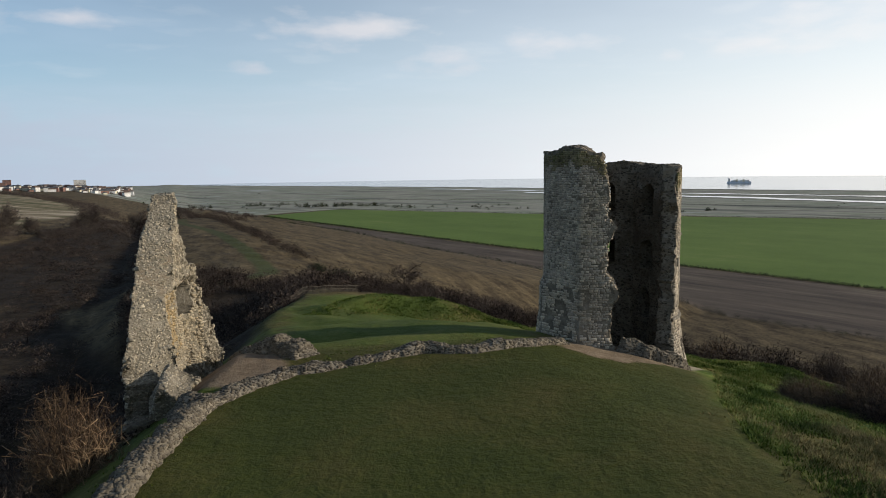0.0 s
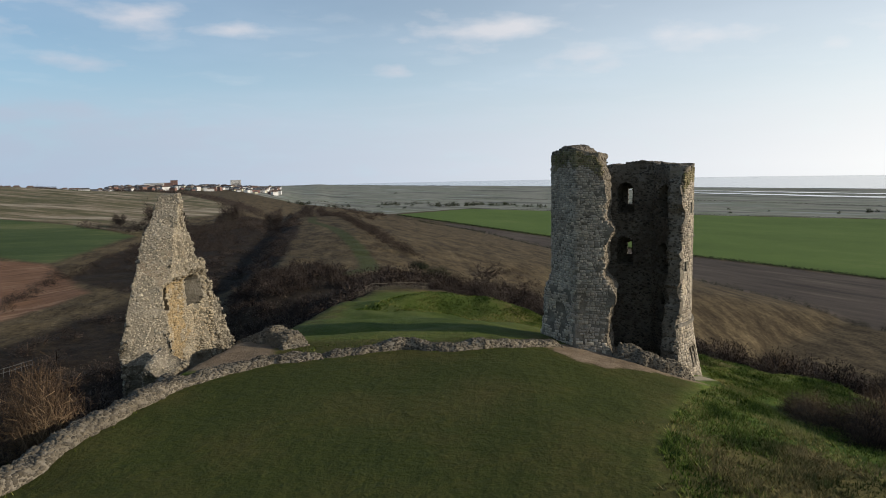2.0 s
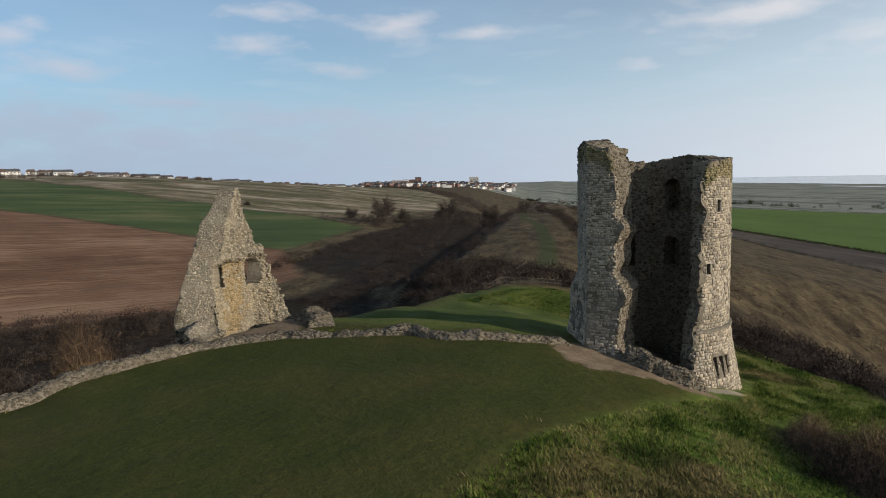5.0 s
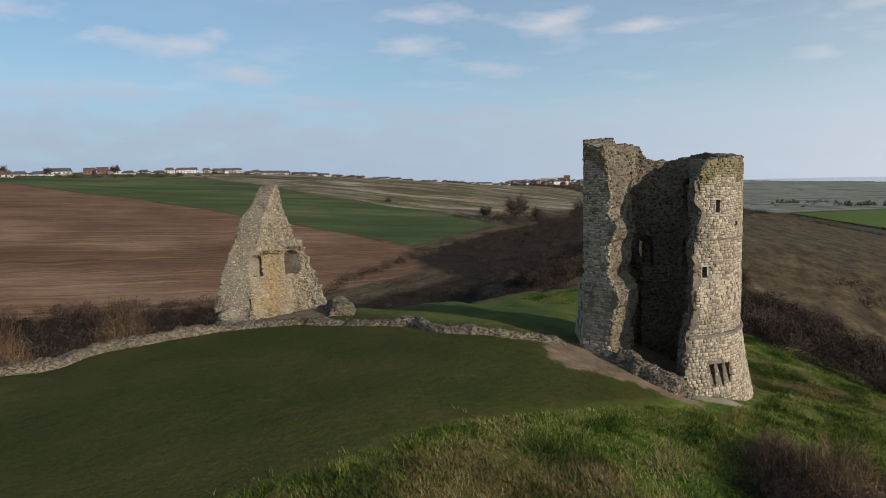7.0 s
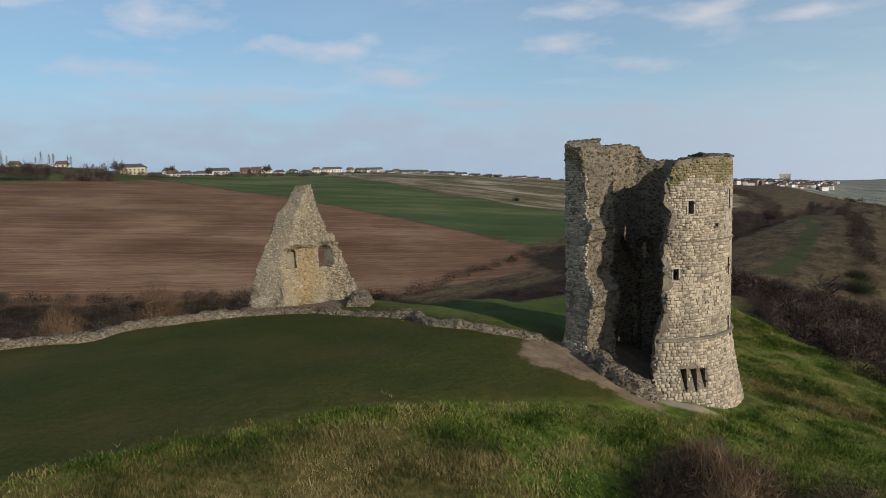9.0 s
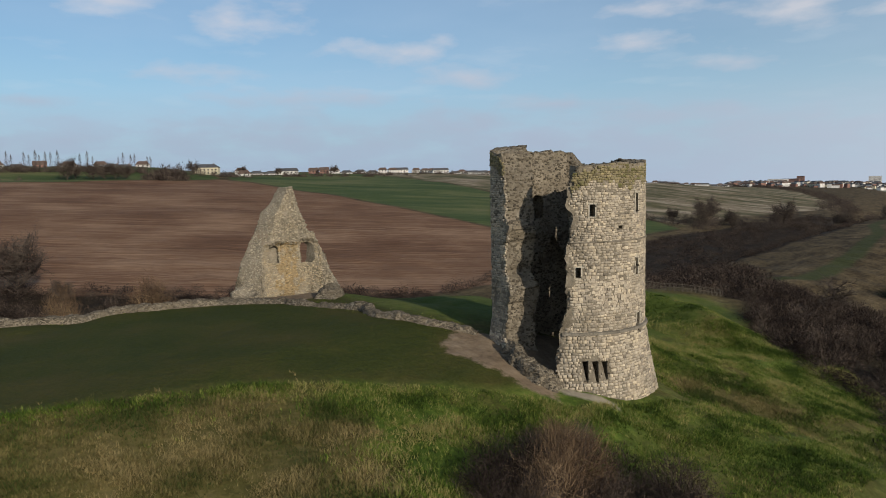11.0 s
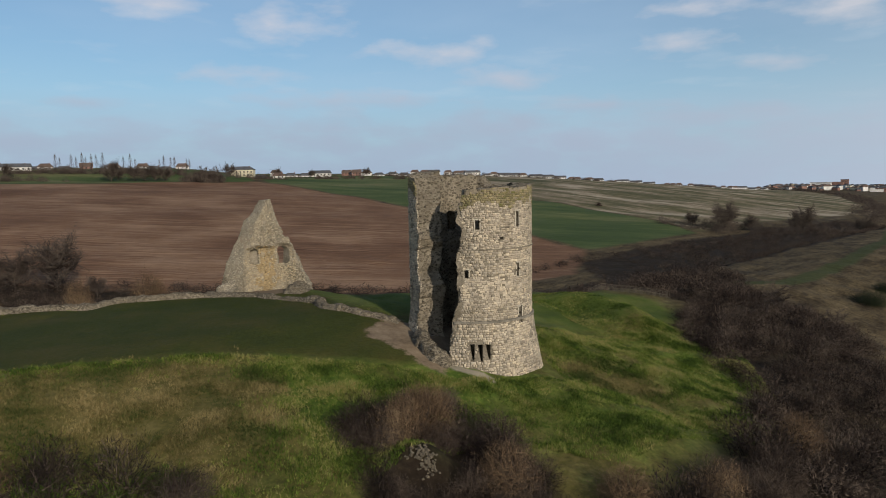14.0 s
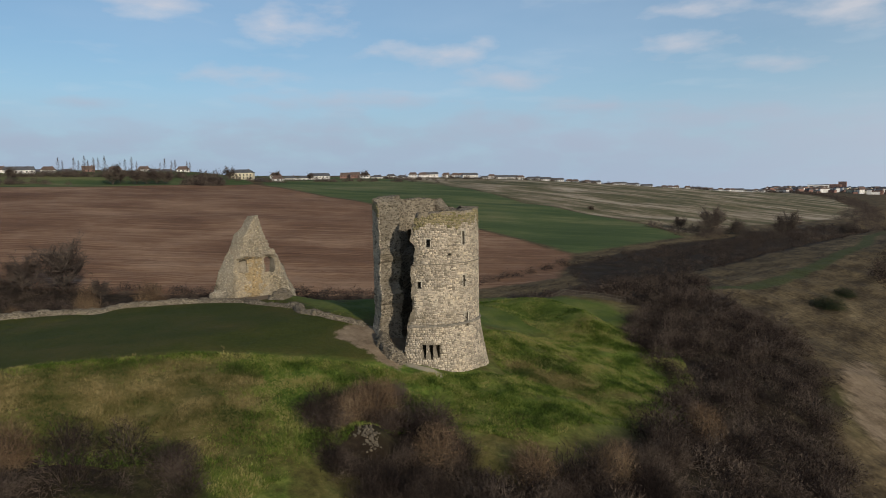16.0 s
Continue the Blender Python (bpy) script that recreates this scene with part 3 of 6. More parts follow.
def wall_mesh(outer, inner, top, start, end, base, nu, nz, batter=lambda z, u: 0.0, rough=0.12, seed=0.0, recess=lambda u, z: 0.0):
    """A thick broken wall between two plan lines. outer(u), inner(u): plan points; top(u): height; start(z), end(z): where it breaks off; batter(z): spread of the outer face."""
    bm = bmesh.new()
    rings = []
    for k in range(nz + 1):
        row = []
        f = k / nz
        for side in (0, 1):
            col = []
            for i in range(nu + 1):
                v = i / nu
                z0 = base + (15.5 - base) * f
                u = start(z0) + (end(z0) - start(z0)) * v
                z = base + (top(u) - base) * f
                u = start(z) + (end(z) - start(z)) * v
                ox, oy = outer(u)
                ix, iy = inner(u)
                dx, dy = ox - ix, oy - iy
                l = math.hypot(dx, dy) or 1
                if side == 0:
                    x, y = ox + dx / l * batter(z, u), oy + dy / l * batter(z, u)
                else:
                    q = recess(u, z)
                    x, y = ix + dx / l * q, iy + dy / l * q
                p = Vector((x, y, z))
                broken = max(0.0, 1 - min(v, 1 - v) * nu / 3.0)
                amp = rough * (1.0 + 1.2 * broken)
                o = noise.noise_vector(p * 1.1 + Vector((seed, 0, 0))) * amp + noise.noise_vector(p * 3.1) * amp * 0.45
                if f == 1:
                    o.z += noise.noise(p * 1.7) * 0.28
                col.append(bm.verts.new(p + o * (0.45 if side == 0 and broken == 0 else 1.0)))
            row.append(col)
        rings.append(row)
    for k in range(nz):
        for i in range(nu):
            a, b = rings[k], rings[k + 1]
            bm.faces.new((a[0][i], a[0][i + 1], b[0][i + 1], b[0][i]))
            bm.faces.new((a[1][i + 1], a[1][i], b[1][i], b[1][i + 1]))
        for i, flip in ((0, True), (nu, False)):
            q = (rings[k][0][i], rings[k][1][i], rings[k + 1][1][i], rings[k + 1][0][i])
            bm.faces.new(q if not flip else q[::-1])
    for i in range(nu):
        q = (rings[nz][0][i], rings[nz][0][i + 1], rings[nz][1][i + 1], rings[nz][1][i])
        bm.faces.new(q)
        q = (rings[0][0][i + 1], rings[0][0][i], rings[0][1][i], rings[0][1][i + 1])
        bm.faces.new(q)
    bm.normal_update()
    return bm


# drum tower: plan as a share u from the broken edge on the river side, round the back, to the broken front
TC = (11.8, 50.7)


ARC = [radians(-60 + 198 * i / 48) for i in range(49)]
def room(a):
    """Distance of the inner face from the middle: a six-sided room, its wall thinner towards the break."""
    six = 3.35 / max(math.cos(((a + 0.3) % (math.pi / 3)) - math.pi / 6), 0.86)
    k = min(1.0, max(0.0, (math.degrees(a) + 25) / 60))
    return 4.25 + (six - 4.25) * k


PLAN = [((TC[0] + 5.2 * math.cos(a), TC[1] + 5.2 * math.sin(a)), (TC[0] + room(a) * math.cos(a), TC[1] + room(a) * math.sin(a))) for a in ARC]
PLAN += [((7.55, 51.6), (9.3, 51.6)), ((7.45, 49.3), (9.2, 49.9)), ((9.15, 46.25), (10.0, 48.2)), ((13.0, 46.1), (13.0, 48.1))]
PLAN_U = [0.0]
for (p, _), (q, _) in zip(PLAN, PLAN[1:]):
    PLAN_U.append(PLAN_U[-1] + math.dist(p, q))
TOWER_ROUND = PLAN_U[-1]
PLAN_U = [v / TOWER_ROUND for v in PLAN_U]


def plan_at(u, side):
    return tuple(float(np.interp(u, PLAN_U, [p[side][k] for p in PLAN])) for k in (0, 1))


def tower_outer(u):
    return plan_at(u, 0)


def tower_inner(u):
    return plan_at(u, 1)


def u_of(deg):
    return (deg + 60) / 198 * PLAN_U[48]


def FRONT_U(x):
    return PLAN_U[51] + (x - 9.15) / 3.85 * (1 - PLAN_U[51])


U_CORNER = PLAN_U[51]
T_START = [(-4, u_of(-50)), (1, u_of(-49)), (3, u_of(-46)), (4.5, u_of(-44)), (6.1, u_of(-38.4)), (7, u_of(-40.5)), (8, u_of(-38)), (9.3, u_of(-41)), (10.5, u_of(-38)), (11.7, u_of(-37.3)), (12.9, u_of(-39.5)), (14.4, u_of(-36)), (15, u_of(-33))]
T_END = [(-4, FRONT_U(11.8)), (2, FRONT_U(11.65)), (3.5, FRONT_U(11.1)), (4.8, FRONT_U(11.1)), (6.5, FRONT_U(11.65)), (7, FRONT_U(11.45)), (7.8, FRONT_U(10.9)), (8.4, FRONT_U(10.9)), (9.8, FRONT_U(11.0)), (10.8, FRONT_U(11.5)), (11.5, FRONT_U(11.05)), (13.5, FRONT_U(11.0)), (14.5, FRONT_U(10.85)), (15.5, FRONT_U(10.55)), (16.3, FRONT_U(10.1))]
T_TOP = [(0, 14.5), (u_of(-33), 14.7), (u_of(-12), 14.95), (u_of(20), 14.9), (u_of(50), 15.2), (u_of(80), 15.1), (u_of(105), 14.8), (u_of(125), 15.0), (u_of(136), 15.9), (PLAN_U[49], 16.0), (PLAN_U[50], 15.9), (U_CORNER - 0.03, 16.25), (U_CORNER + 0.01, 16.2), (FRONT_U(10.3), 15.7), (1.0, 15.2)]


def tower_batter(z, u):
    """How far the foot of the wall spreads: round the drum a splayed plinth, on the flat side a ragged swelling."""
    swell = 0.55 * math.exp(-((u - PLAN_U[50]) / 0.06) ** 2) * float(sm(7.5, 6.1, z + 0.6 * noise.noise((u * 40, z, 2.0))))
    return swell + (0.0 if z > 4.4 else 0.08 + 0.75 * ((4.4 - z) / 4.4) ** 1.3)


def cut(ob, cutters):
    """Take the cutters out of ob's mesh and remove them."""
    for c in cutters:
        md = ob.modifiers.new("cut", "BOOLEAN")
        md.operation, md.object, md.solver = "DIFFERENCE", c, "EXACT"
    dg = bpy.context.evaluated_depsgraph_get()
    me = bpy.data.meshes.new_from_object(ob.evaluated_get(dg))
    ob.modifiers.clear()
    old = ob.data
    ob.data = me
    bpy.data.meshes.remove(old)
    for c in cutters:
        d = c.data
        bpy.data.objects.remove(c)
        bpy.data.meshes.remove(d)


def arch_prism(x, y, face, width, z0, z1, depth, head=0.5, foot=1.0):
    """A cutter: an upright opening with a round head, its axis along the direction face (degrees)."""
    bm = bmesh.new()
    pts = [(-width / 2 * foot + (1 - foot) * 0.12, z0), (width / 2 * foot + (1 - foot) * 0.12, z0)]
    rise = min(width / 2, (z1 - z0) * 0.5) * (1 if head else 0)
    for i in range(9):
        a = math.pi * i / 8
        pts.append((width / 2 * math.cos(a), z1 - rise + rise * math.sin(a))) if head else None
    if not head:
        pts += [(width / 2, z1), (-width / 2, z1)]
    c, s = math.cos(radians(face)), math.sin(radians(face))
    rings = [[bm.verts.new((x + c * d - s * w, y + s * d + c * w, z)) for w, z in pts] for d in (-depth / 2, depth / 2)]
    k = len(pts)
    for i in range(k):
        bm.faces.new((rings[0][i], rings[0][(i + 1) % k], rings[1][(i + 1) % k], rings[1][i]))
    bm.faces.new(rings[0][::-1])
    bm.faces.new(rings[1])
    bmesh.ops.recalc_face_normals(bm, faces=bm.faces[:])
    me = bpy.data.meshes.new("cutter")
    bm.to_mesh(me)
    bm.free()
    return new("cutter", me)



def stone_shape(seed):
    """A worn block one unit each way: corners knocked about, the outer face a little domed."""
    r = random.Random(seed)
    v = [[sx * 0.5, sy * 0.5, sz * 0.5] for sx in (-1, 1) for sy in (-1, 1) for sz in (-1, 1)]
    for p in v:
        if p[1] > 0:
            p[0] *= r.uniform(0.86, 0.99)
            p[2] *= r.uniform(0.84, 0.99)
            p[1] += r.uniform(-0.2, 0.02)
        else:
            p[0] *= 1.0
    v.append([r.uniform(-0.12, 0.12), 0.45 + r.uniform(-0.05, 0.1), r.uniform(-0.12, 0.12)])
    f = [(0, 1, 3), (0, 3, 2), (4, 6, 7), (4, 7, 5), (1, 5, 7), (1, 7, 3), (0, 2, 6), (0, 6, 4), (2, 3, 8), (3, 7, 8), (7, 6, 8), (6, 2, 8)]
    return np.array(v), np.array(f)


SHAPES = [stone_shape(i) for i in range(12)]
SHAPE_MESH = {}


def stone_mesh(k, mat=None):
    mat = mat or M_STONE
    if (k, mat.name) not in SHAPE_MESH:
        v, f = SHAPES[k]
        me = bpy.data.meshes.new("stone")
        me.from_pydata(v.tolist(), [], f.tolist())
        me.materials.append(mat)
        SHAPE_MESH[k, mat.name] = me
    return SHAPE_MESH[k, mat.name]


def stone_frames(spots):
    """spots: (place, outward normal, width, depth, height, twist). Matrices with local y outward."""
    out = []
    for p, nrm, wd, dp, ht, tw in spots:
        nrm = Vector(nrm).normalized()
        side = nrm.cross(Vector((0, 0, 1)))
        if side.length < 0.15:
            side = Vector((1, 0, 0))
        side.normalize()
        upv = side.cross(nrm)
        m = Matrix((side, nrm, upv)).transposed() @ Matrix.Rotation(tw, 3, "Y")
        out.append((Vector(p), m, (wd, dp, ht)))
    return out


def lay_joined(name, spots, parent, seed, mat, label=""):
    """Many stones as one mesh."""
    r = random.Random(seed)
    vs, fs, o = [], [], 0
    for p, m, sc in stone_frames(spots):
        v, f = SHAPES[r.randrange(len(SHAPES))]
        vs.append((v * np.array(sc)) @ np.array(m).T + np.array(p))
        fs.append(f + o)
        o += len(v)
    me = bpy.data.meshes.new(name)
    if vs:
        mesh_from(me, np.concatenate(vs), np.concatenate(fs))
    me.materials.append(mat)
    ob = new(name, me)
    ob.parent = parent
    return tagged(ob, label, kind="stuff")


def mesh_from(me, v, f):
    """Fill a mesh with triangles, fast."""
    me.vertices.add(len(v))
    me.vertices.foreach_set("co", np.asarray(v, np.float32).ravel())
    me.loops.add(len(f) * 3)
    me.loops.foreach_set("vertex_index", np.asarray(f, np.int32).ravel())
    me.polygons.add(len(f))
    me.polygons.foreach_set("loop_start", np.arange(len(f), dtype=np.int32) * 3)
    me.update(calc_edges=True)


def lay_singly(spots, parent, seed, mat=None):
    """Stones as parts of their own."""
    r = random.Random(seed)
    for p, m, sc in stone_frames(spots):
        ob = new("stone", stone_mesh(r.randrange(len(SHAPES)), mat))
        ob.matrix_world = Matrix.Translation(p) @ m.to_4x4() @ Matrix.Diagonal((*sc, 1))
        ob.parent = parent


def scatter_spots(me, per_m2, size, seed, keep=lambda p, n: True, sink=0.3):
    """Spots for rubble all over a mesh."""
    r = random.Random(seed)
    out = []
    me.calc_loop_triangles()
    for t in me.loop_triangles:
        want = t.area * per_m2
        k = int(want) + (r.random() < want - int(want))
        if not k:
            continue
        a, b, c = (me.vertices[i].co for i in t.vertices)
        for _ in range(k):
            u, v = r.random(), r.random()
            if u + v > 1:
                u, v = 1 - u, 1 - v
            p = a + (b - a) * u + (c - a) * v
            if not keep(p, t.normal):
                continue
            w = size * r.uniform(0.55, 1.5)
            h = w * r.uniform(0.4, 0.8)
            d = w * r.uniform(0.4, 0.8)
            nn = t.normal + Vector((r.uniform(-0.3, 0.3), r.uniform(-0.3, 0.3), r.uniform(-0.3, 0.3)))
            out.append((p - t.normal * d * sink * 0.5, nn, w, d, h, r.uniform(-0.35, 0.35)))
    return out


# (bearing on the drum, lower, upper edge, width of the slit) and whether a splayed niche opens behind it
SLITS = [(-22.3, 11.7, 12.45, 0.34, True), (18, 11.8, 13.05, 0.34, True), (-32, 7.9, 8.55, 0.32, False), (18.5, 7.8, 8.9, 0.32, True), (21.5, 4.1, 5.3, 0.45, True),
         (74, 12.0, 13.2, 0.36, True), (74, 8.1, 9.1, 0.36, True), (0, 10.85, 11.05, 0.3, False), (128, 8.0, 9.2, 0.32, True)]
LOOPS = [(-28.0, 1.45, 2.7), (-21.4, 1.35, 2.66), (-14.9, 1.5, 2.62)]


def drum_tower():
    thing = tagged(new("ruined_tower"), "tall ruined round tower of grey-buff ragstone, open on one side", "tower")
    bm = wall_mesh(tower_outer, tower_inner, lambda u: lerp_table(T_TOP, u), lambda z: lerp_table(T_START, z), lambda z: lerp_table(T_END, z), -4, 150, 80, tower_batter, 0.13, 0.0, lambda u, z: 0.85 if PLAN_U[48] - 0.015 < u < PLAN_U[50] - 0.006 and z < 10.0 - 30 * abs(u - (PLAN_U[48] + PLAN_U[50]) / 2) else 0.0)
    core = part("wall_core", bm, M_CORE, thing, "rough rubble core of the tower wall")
    cuts = []
    for deg, z0, z1, wd, niche in SLITS:
        c, s = math.cos(radians(deg)), math.sin(radians(deg))
        cuts.append(arch_prism(TC[0] + 4.5 * c, TC[1] + 4.5 * s, deg, wd, z0, z1, 4.0, 0))
        if niche:
            back = 3.6 if deg == 74 else 2.7
            cuts.append(arch_prism(TC[0] + 3.2 * c, TC[1] + 3.2 * s, deg, 1.25, z0 - 0.6, z1 + 0.5, back))
    for deg, z0, z1 in LOOPS:
        c, s = math.cos(radians(deg)), math.sin(radians(deg))
        cuts.append(arch_prism(TC[0] + 5.6 * c, TC[1] + 5.6 * s, deg, 0.4, z0, z1, 2.2, 0, 0.35))
    for z0, z1 in ((8.6, 9.7), (5.0, 6.2)):
        cuts.append(arch_prism(8.0, 48.3, 209, 0.3, z0, z1, 1.6, 0))
    cuts.append(arch_prism(9.0, 50.2, 190, 0.9, 11.2, 12.9, 1.6))
    cut(core, cuts)
    # coursed facing outside
    r = random.Random(11)
    single, rest, mossy = [], [], []
    z = -1.2
    while z < 16.3:
        h = r.uniform(0.12, 0.21) if z < 10 else r.uniform(0.11, 0.17)
        u0, u1 = lerp_table(T_START, z), lerp_table(T_END, z)
        d = u0 * TOWER_ROUND + r.uniform(0.0, 0.3)
        while d < u1 * TOWER_ROUND - 0.1:
            zj = z + 0.09 * noise.noise((d * 0.45, z * 0.6, 1.5)) + r.uniform(-0.025, 0.025)
            l = r.choice((0.13, 0.17, 0.21, 0.26, 0.32, 0.42)) * r.uniform(0.85, 1.15) * (1.0 if z < 10 else 0.85)
            u = (d + l / 2) / TOWER_ROUND
            d += l
            ht = h * r.choice((0.7, 0.85, 0.95, 1.0, 1.0, 1.15))
            if z + h > lerp_table(T_TOP, u) - 0.05 + r.uniform(-0.25, 0.1) or u > u1 or r.random() < 0.035:
                continue
            x, y = tower_outer(u)
            xa, ya = tower_outer(u - 0.004)
            xb, yb = tower_outer(u + 0.004)
            nx, ny = yb - ya, xa - xb
            k = math.hypot(nx, ny)
            nx, ny = nx / k, ny / k
            deg = math.degrees(math.atan2(y - TC[1], x - TC[0]))
            arc = u < PLAN_U[48]
            hole = False
            if arc:
                for sd, z0, z1, wd, _ in SLITS:
                    if abs(deg - sd) * 0.0907 < wd / 2 + l / 2 and z0 - h < z < z1:
                        hole = True
                for sd, z0, z1 in LOOPS:
                    if abs(deg - sd) * 0.0977 < 0.18 + l / 2 and z0 - h < z < z1:
                        hole = True
            # the breach low on the shaded side
            elif U_CORNER - 0.10 < u < U_CORNER + 0.02 and 3.2 < z < 6.6 and noise.noise((u * 60, z * 0.8, 3)) > 0.05:
                hole = True
            if hole:
                continue
            b = tower_batter(z + h / 2, u)
            q = b + r.uniform(-0.035, 0.02)
            spot = ((x + nx * q, y + ny * q, zj + h / 2), (nx, ny, 0.03), l * r.uniform(0.9, 1.03), 0.12, ht * 1.04, r.uniform(-0.04, 0.04))
            if z > lerp_table(T_TOP, u) - 1.3 + 0.8 * noise.noise((u * 40, z, 5.0)):
                mossy.append(spot)
            elif arc and -34 < deg < 10 and 5.6 < z < 7.9 and len(single) < 298:
                single.append(spot)
            else:
                rest.append(spot)
        z += h
    lay_singly(single, thing, 3)
    lay_joined("upper_facing", mossy, thing, 7, M_MOSSY, "lichen-stained upper courses of the facing")
    lay_joined("facing", rest, thing, 4, M_STONES, "coursed grey-buff ragstone facing")

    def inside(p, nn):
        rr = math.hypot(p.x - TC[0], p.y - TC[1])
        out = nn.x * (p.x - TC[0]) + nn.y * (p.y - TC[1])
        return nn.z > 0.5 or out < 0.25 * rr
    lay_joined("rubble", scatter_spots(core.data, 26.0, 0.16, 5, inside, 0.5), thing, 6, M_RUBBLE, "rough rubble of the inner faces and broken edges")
    # two projecting courses round the drum
    for name, z0, z1, out, mat, lab in (("string_course", 4.26, 4.5, 0.22, M_DARK, "weathered dark projecting course"), ("string_course", 10.06, 10.2, 0.15, M_CORE, "thin projecting stone course")):
        bm = bmesh.new()
        ua, ub = lerp_table(T_START, z0) + 0.004, PLAN_U[48] + 0.05
        prev = None
        for i in range(141):
            u = ua + (ub - ua) * i / 140
            x, y = tower_outer(u)
            l = math.hypot(x - TC[0], y - TC[1])
            nx, ny = (x - TC[0]) / l, (y - TC[1]) / l
            j = noise.noise((i * 0.35, z0, 0)) * 0.04
            ring = [bm.verts.new((x + nx * q, y + ny * q, zz + j * 0.5)) for q, zz in ((-0.2, z0), (out + j, z0 + 0.03), (out + j - 0.03, z1 - 0.06), (-0.2, z1 + 0.03))]
            if prev:
                for q in range(3):
                    bm.faces.new((prev[q], ring[q], ring[q + 1], prev[q + 1]))
            prev = ring
        bm.normal_update()
        part(name, bm, mat, thing, lab)
    # dressed surrounds of the slits
    for deg, z0, z1, wd, _ in SLITS[:5]:
        c, s_ = math.cos(radians(deg)), math.sin(radians(deg))
        for nm, w0, w1, h0, h1 in (("jamb", -wd / 2 - 0.09, -wd / 2, z0, z1), ("jamb", wd / 2, wd / 2 + 0.11, z0, z1), ("lintel", -wd / 2 - 0.13, wd / 2 + 0.2, z1, z1 + 0.13), ("sill", -wd / 2 - 0.12, wd / 2 + 0.08, z0 - 0.09, z0)):
            bm = bmesh.new()
            bmesh.ops.create_cube(bm, size=1)
            for v in bm.verts:
                w = (w0 + w1) / 2 + v.co.x * (w1 - w0)
                d = 5.06 + v.co.y * 0.34
                v.co = Vector((TC[0] + c * d - s_ * w, TC[1] + s_ * d + c * w, (h0 + h1) / 2 + v.co.z * (h1 - h0))) + noise.noise_vector(Vector((w, d, h0)) * 9) * 0.015
            bmesh.ops.bevel(bm, geom=bm.edges[:], offset=0.02, segments=1, affect="EDGES")
            bm.normal_update()
            part(nm, bm, M_PALE, thing, "dressed pale stone")
    return thing


tower = drum_tower()

# fragment of the second tower
S_OUT = [(-15.9, 35.0), (-16.15, 37.0), (-16.2, 40.0), (-15.95, 42.4), (-15.1, 44.4)]
S_IN = [(-14.55, 36.5), (-14.75, 37.4), (-14.95, 39.5), (-14.75, 41.4), (-14.1, 43.7)]
S_TOP = [(0, 4.6), (0.04, 6.6), (0.12, 8.5), (0.2, 10.0), (0.235, 11.2), (0.325, 12.2), (0.385, 13.2), (0.42, 13.7), (0.51, 13.7), (0.55, 12.5), (0.6, 11.2), (0.66, 9.9), (0.78, 8.5), (0.85, 7.0), (0.91, 5.4), (0.96, 4.4), (1.0, 3.6)]


# how far the inner face stands back, along the wall: below the niche heads and above them
S_LOW = [(0, 0.0), (0.04, 0.05), (0.08, 0.4), (0.16, 0.62), (0.40, 1.02), (0.47, 1.06), (0.67, 0.95), (0.86, 0.5), (1.0, 0.1)]
S_HIGH = [(0, 0.0), (0.3, 0.05), (0.41, 0.1), (0.43, 0.5), (0.6, 0.55), (1.0, 0.3)]


def fragment_recess(u, z):
    """The angled room inside, broken away above its niches."""
    low, high = lerp_table(S_LOW, u), lerp_table(S_HIGH, u)
    k = min(1.0, max(0.0, (z - 8.35 - 0.35 * noise.noise((u * 9, 4.0, 0.0))) / 0.35))
    rough = 0.28 * max(0.0, noise.noise((u * 16, z * 0.8, 2.0))) + 0.16 * noise.noise((u * 34, z * 2.2, 7.0))
    return low * (1 - k) + high * k + rough * (0.25 if 0.1 < u < 0.8 and z < 8.3 else 1.0)


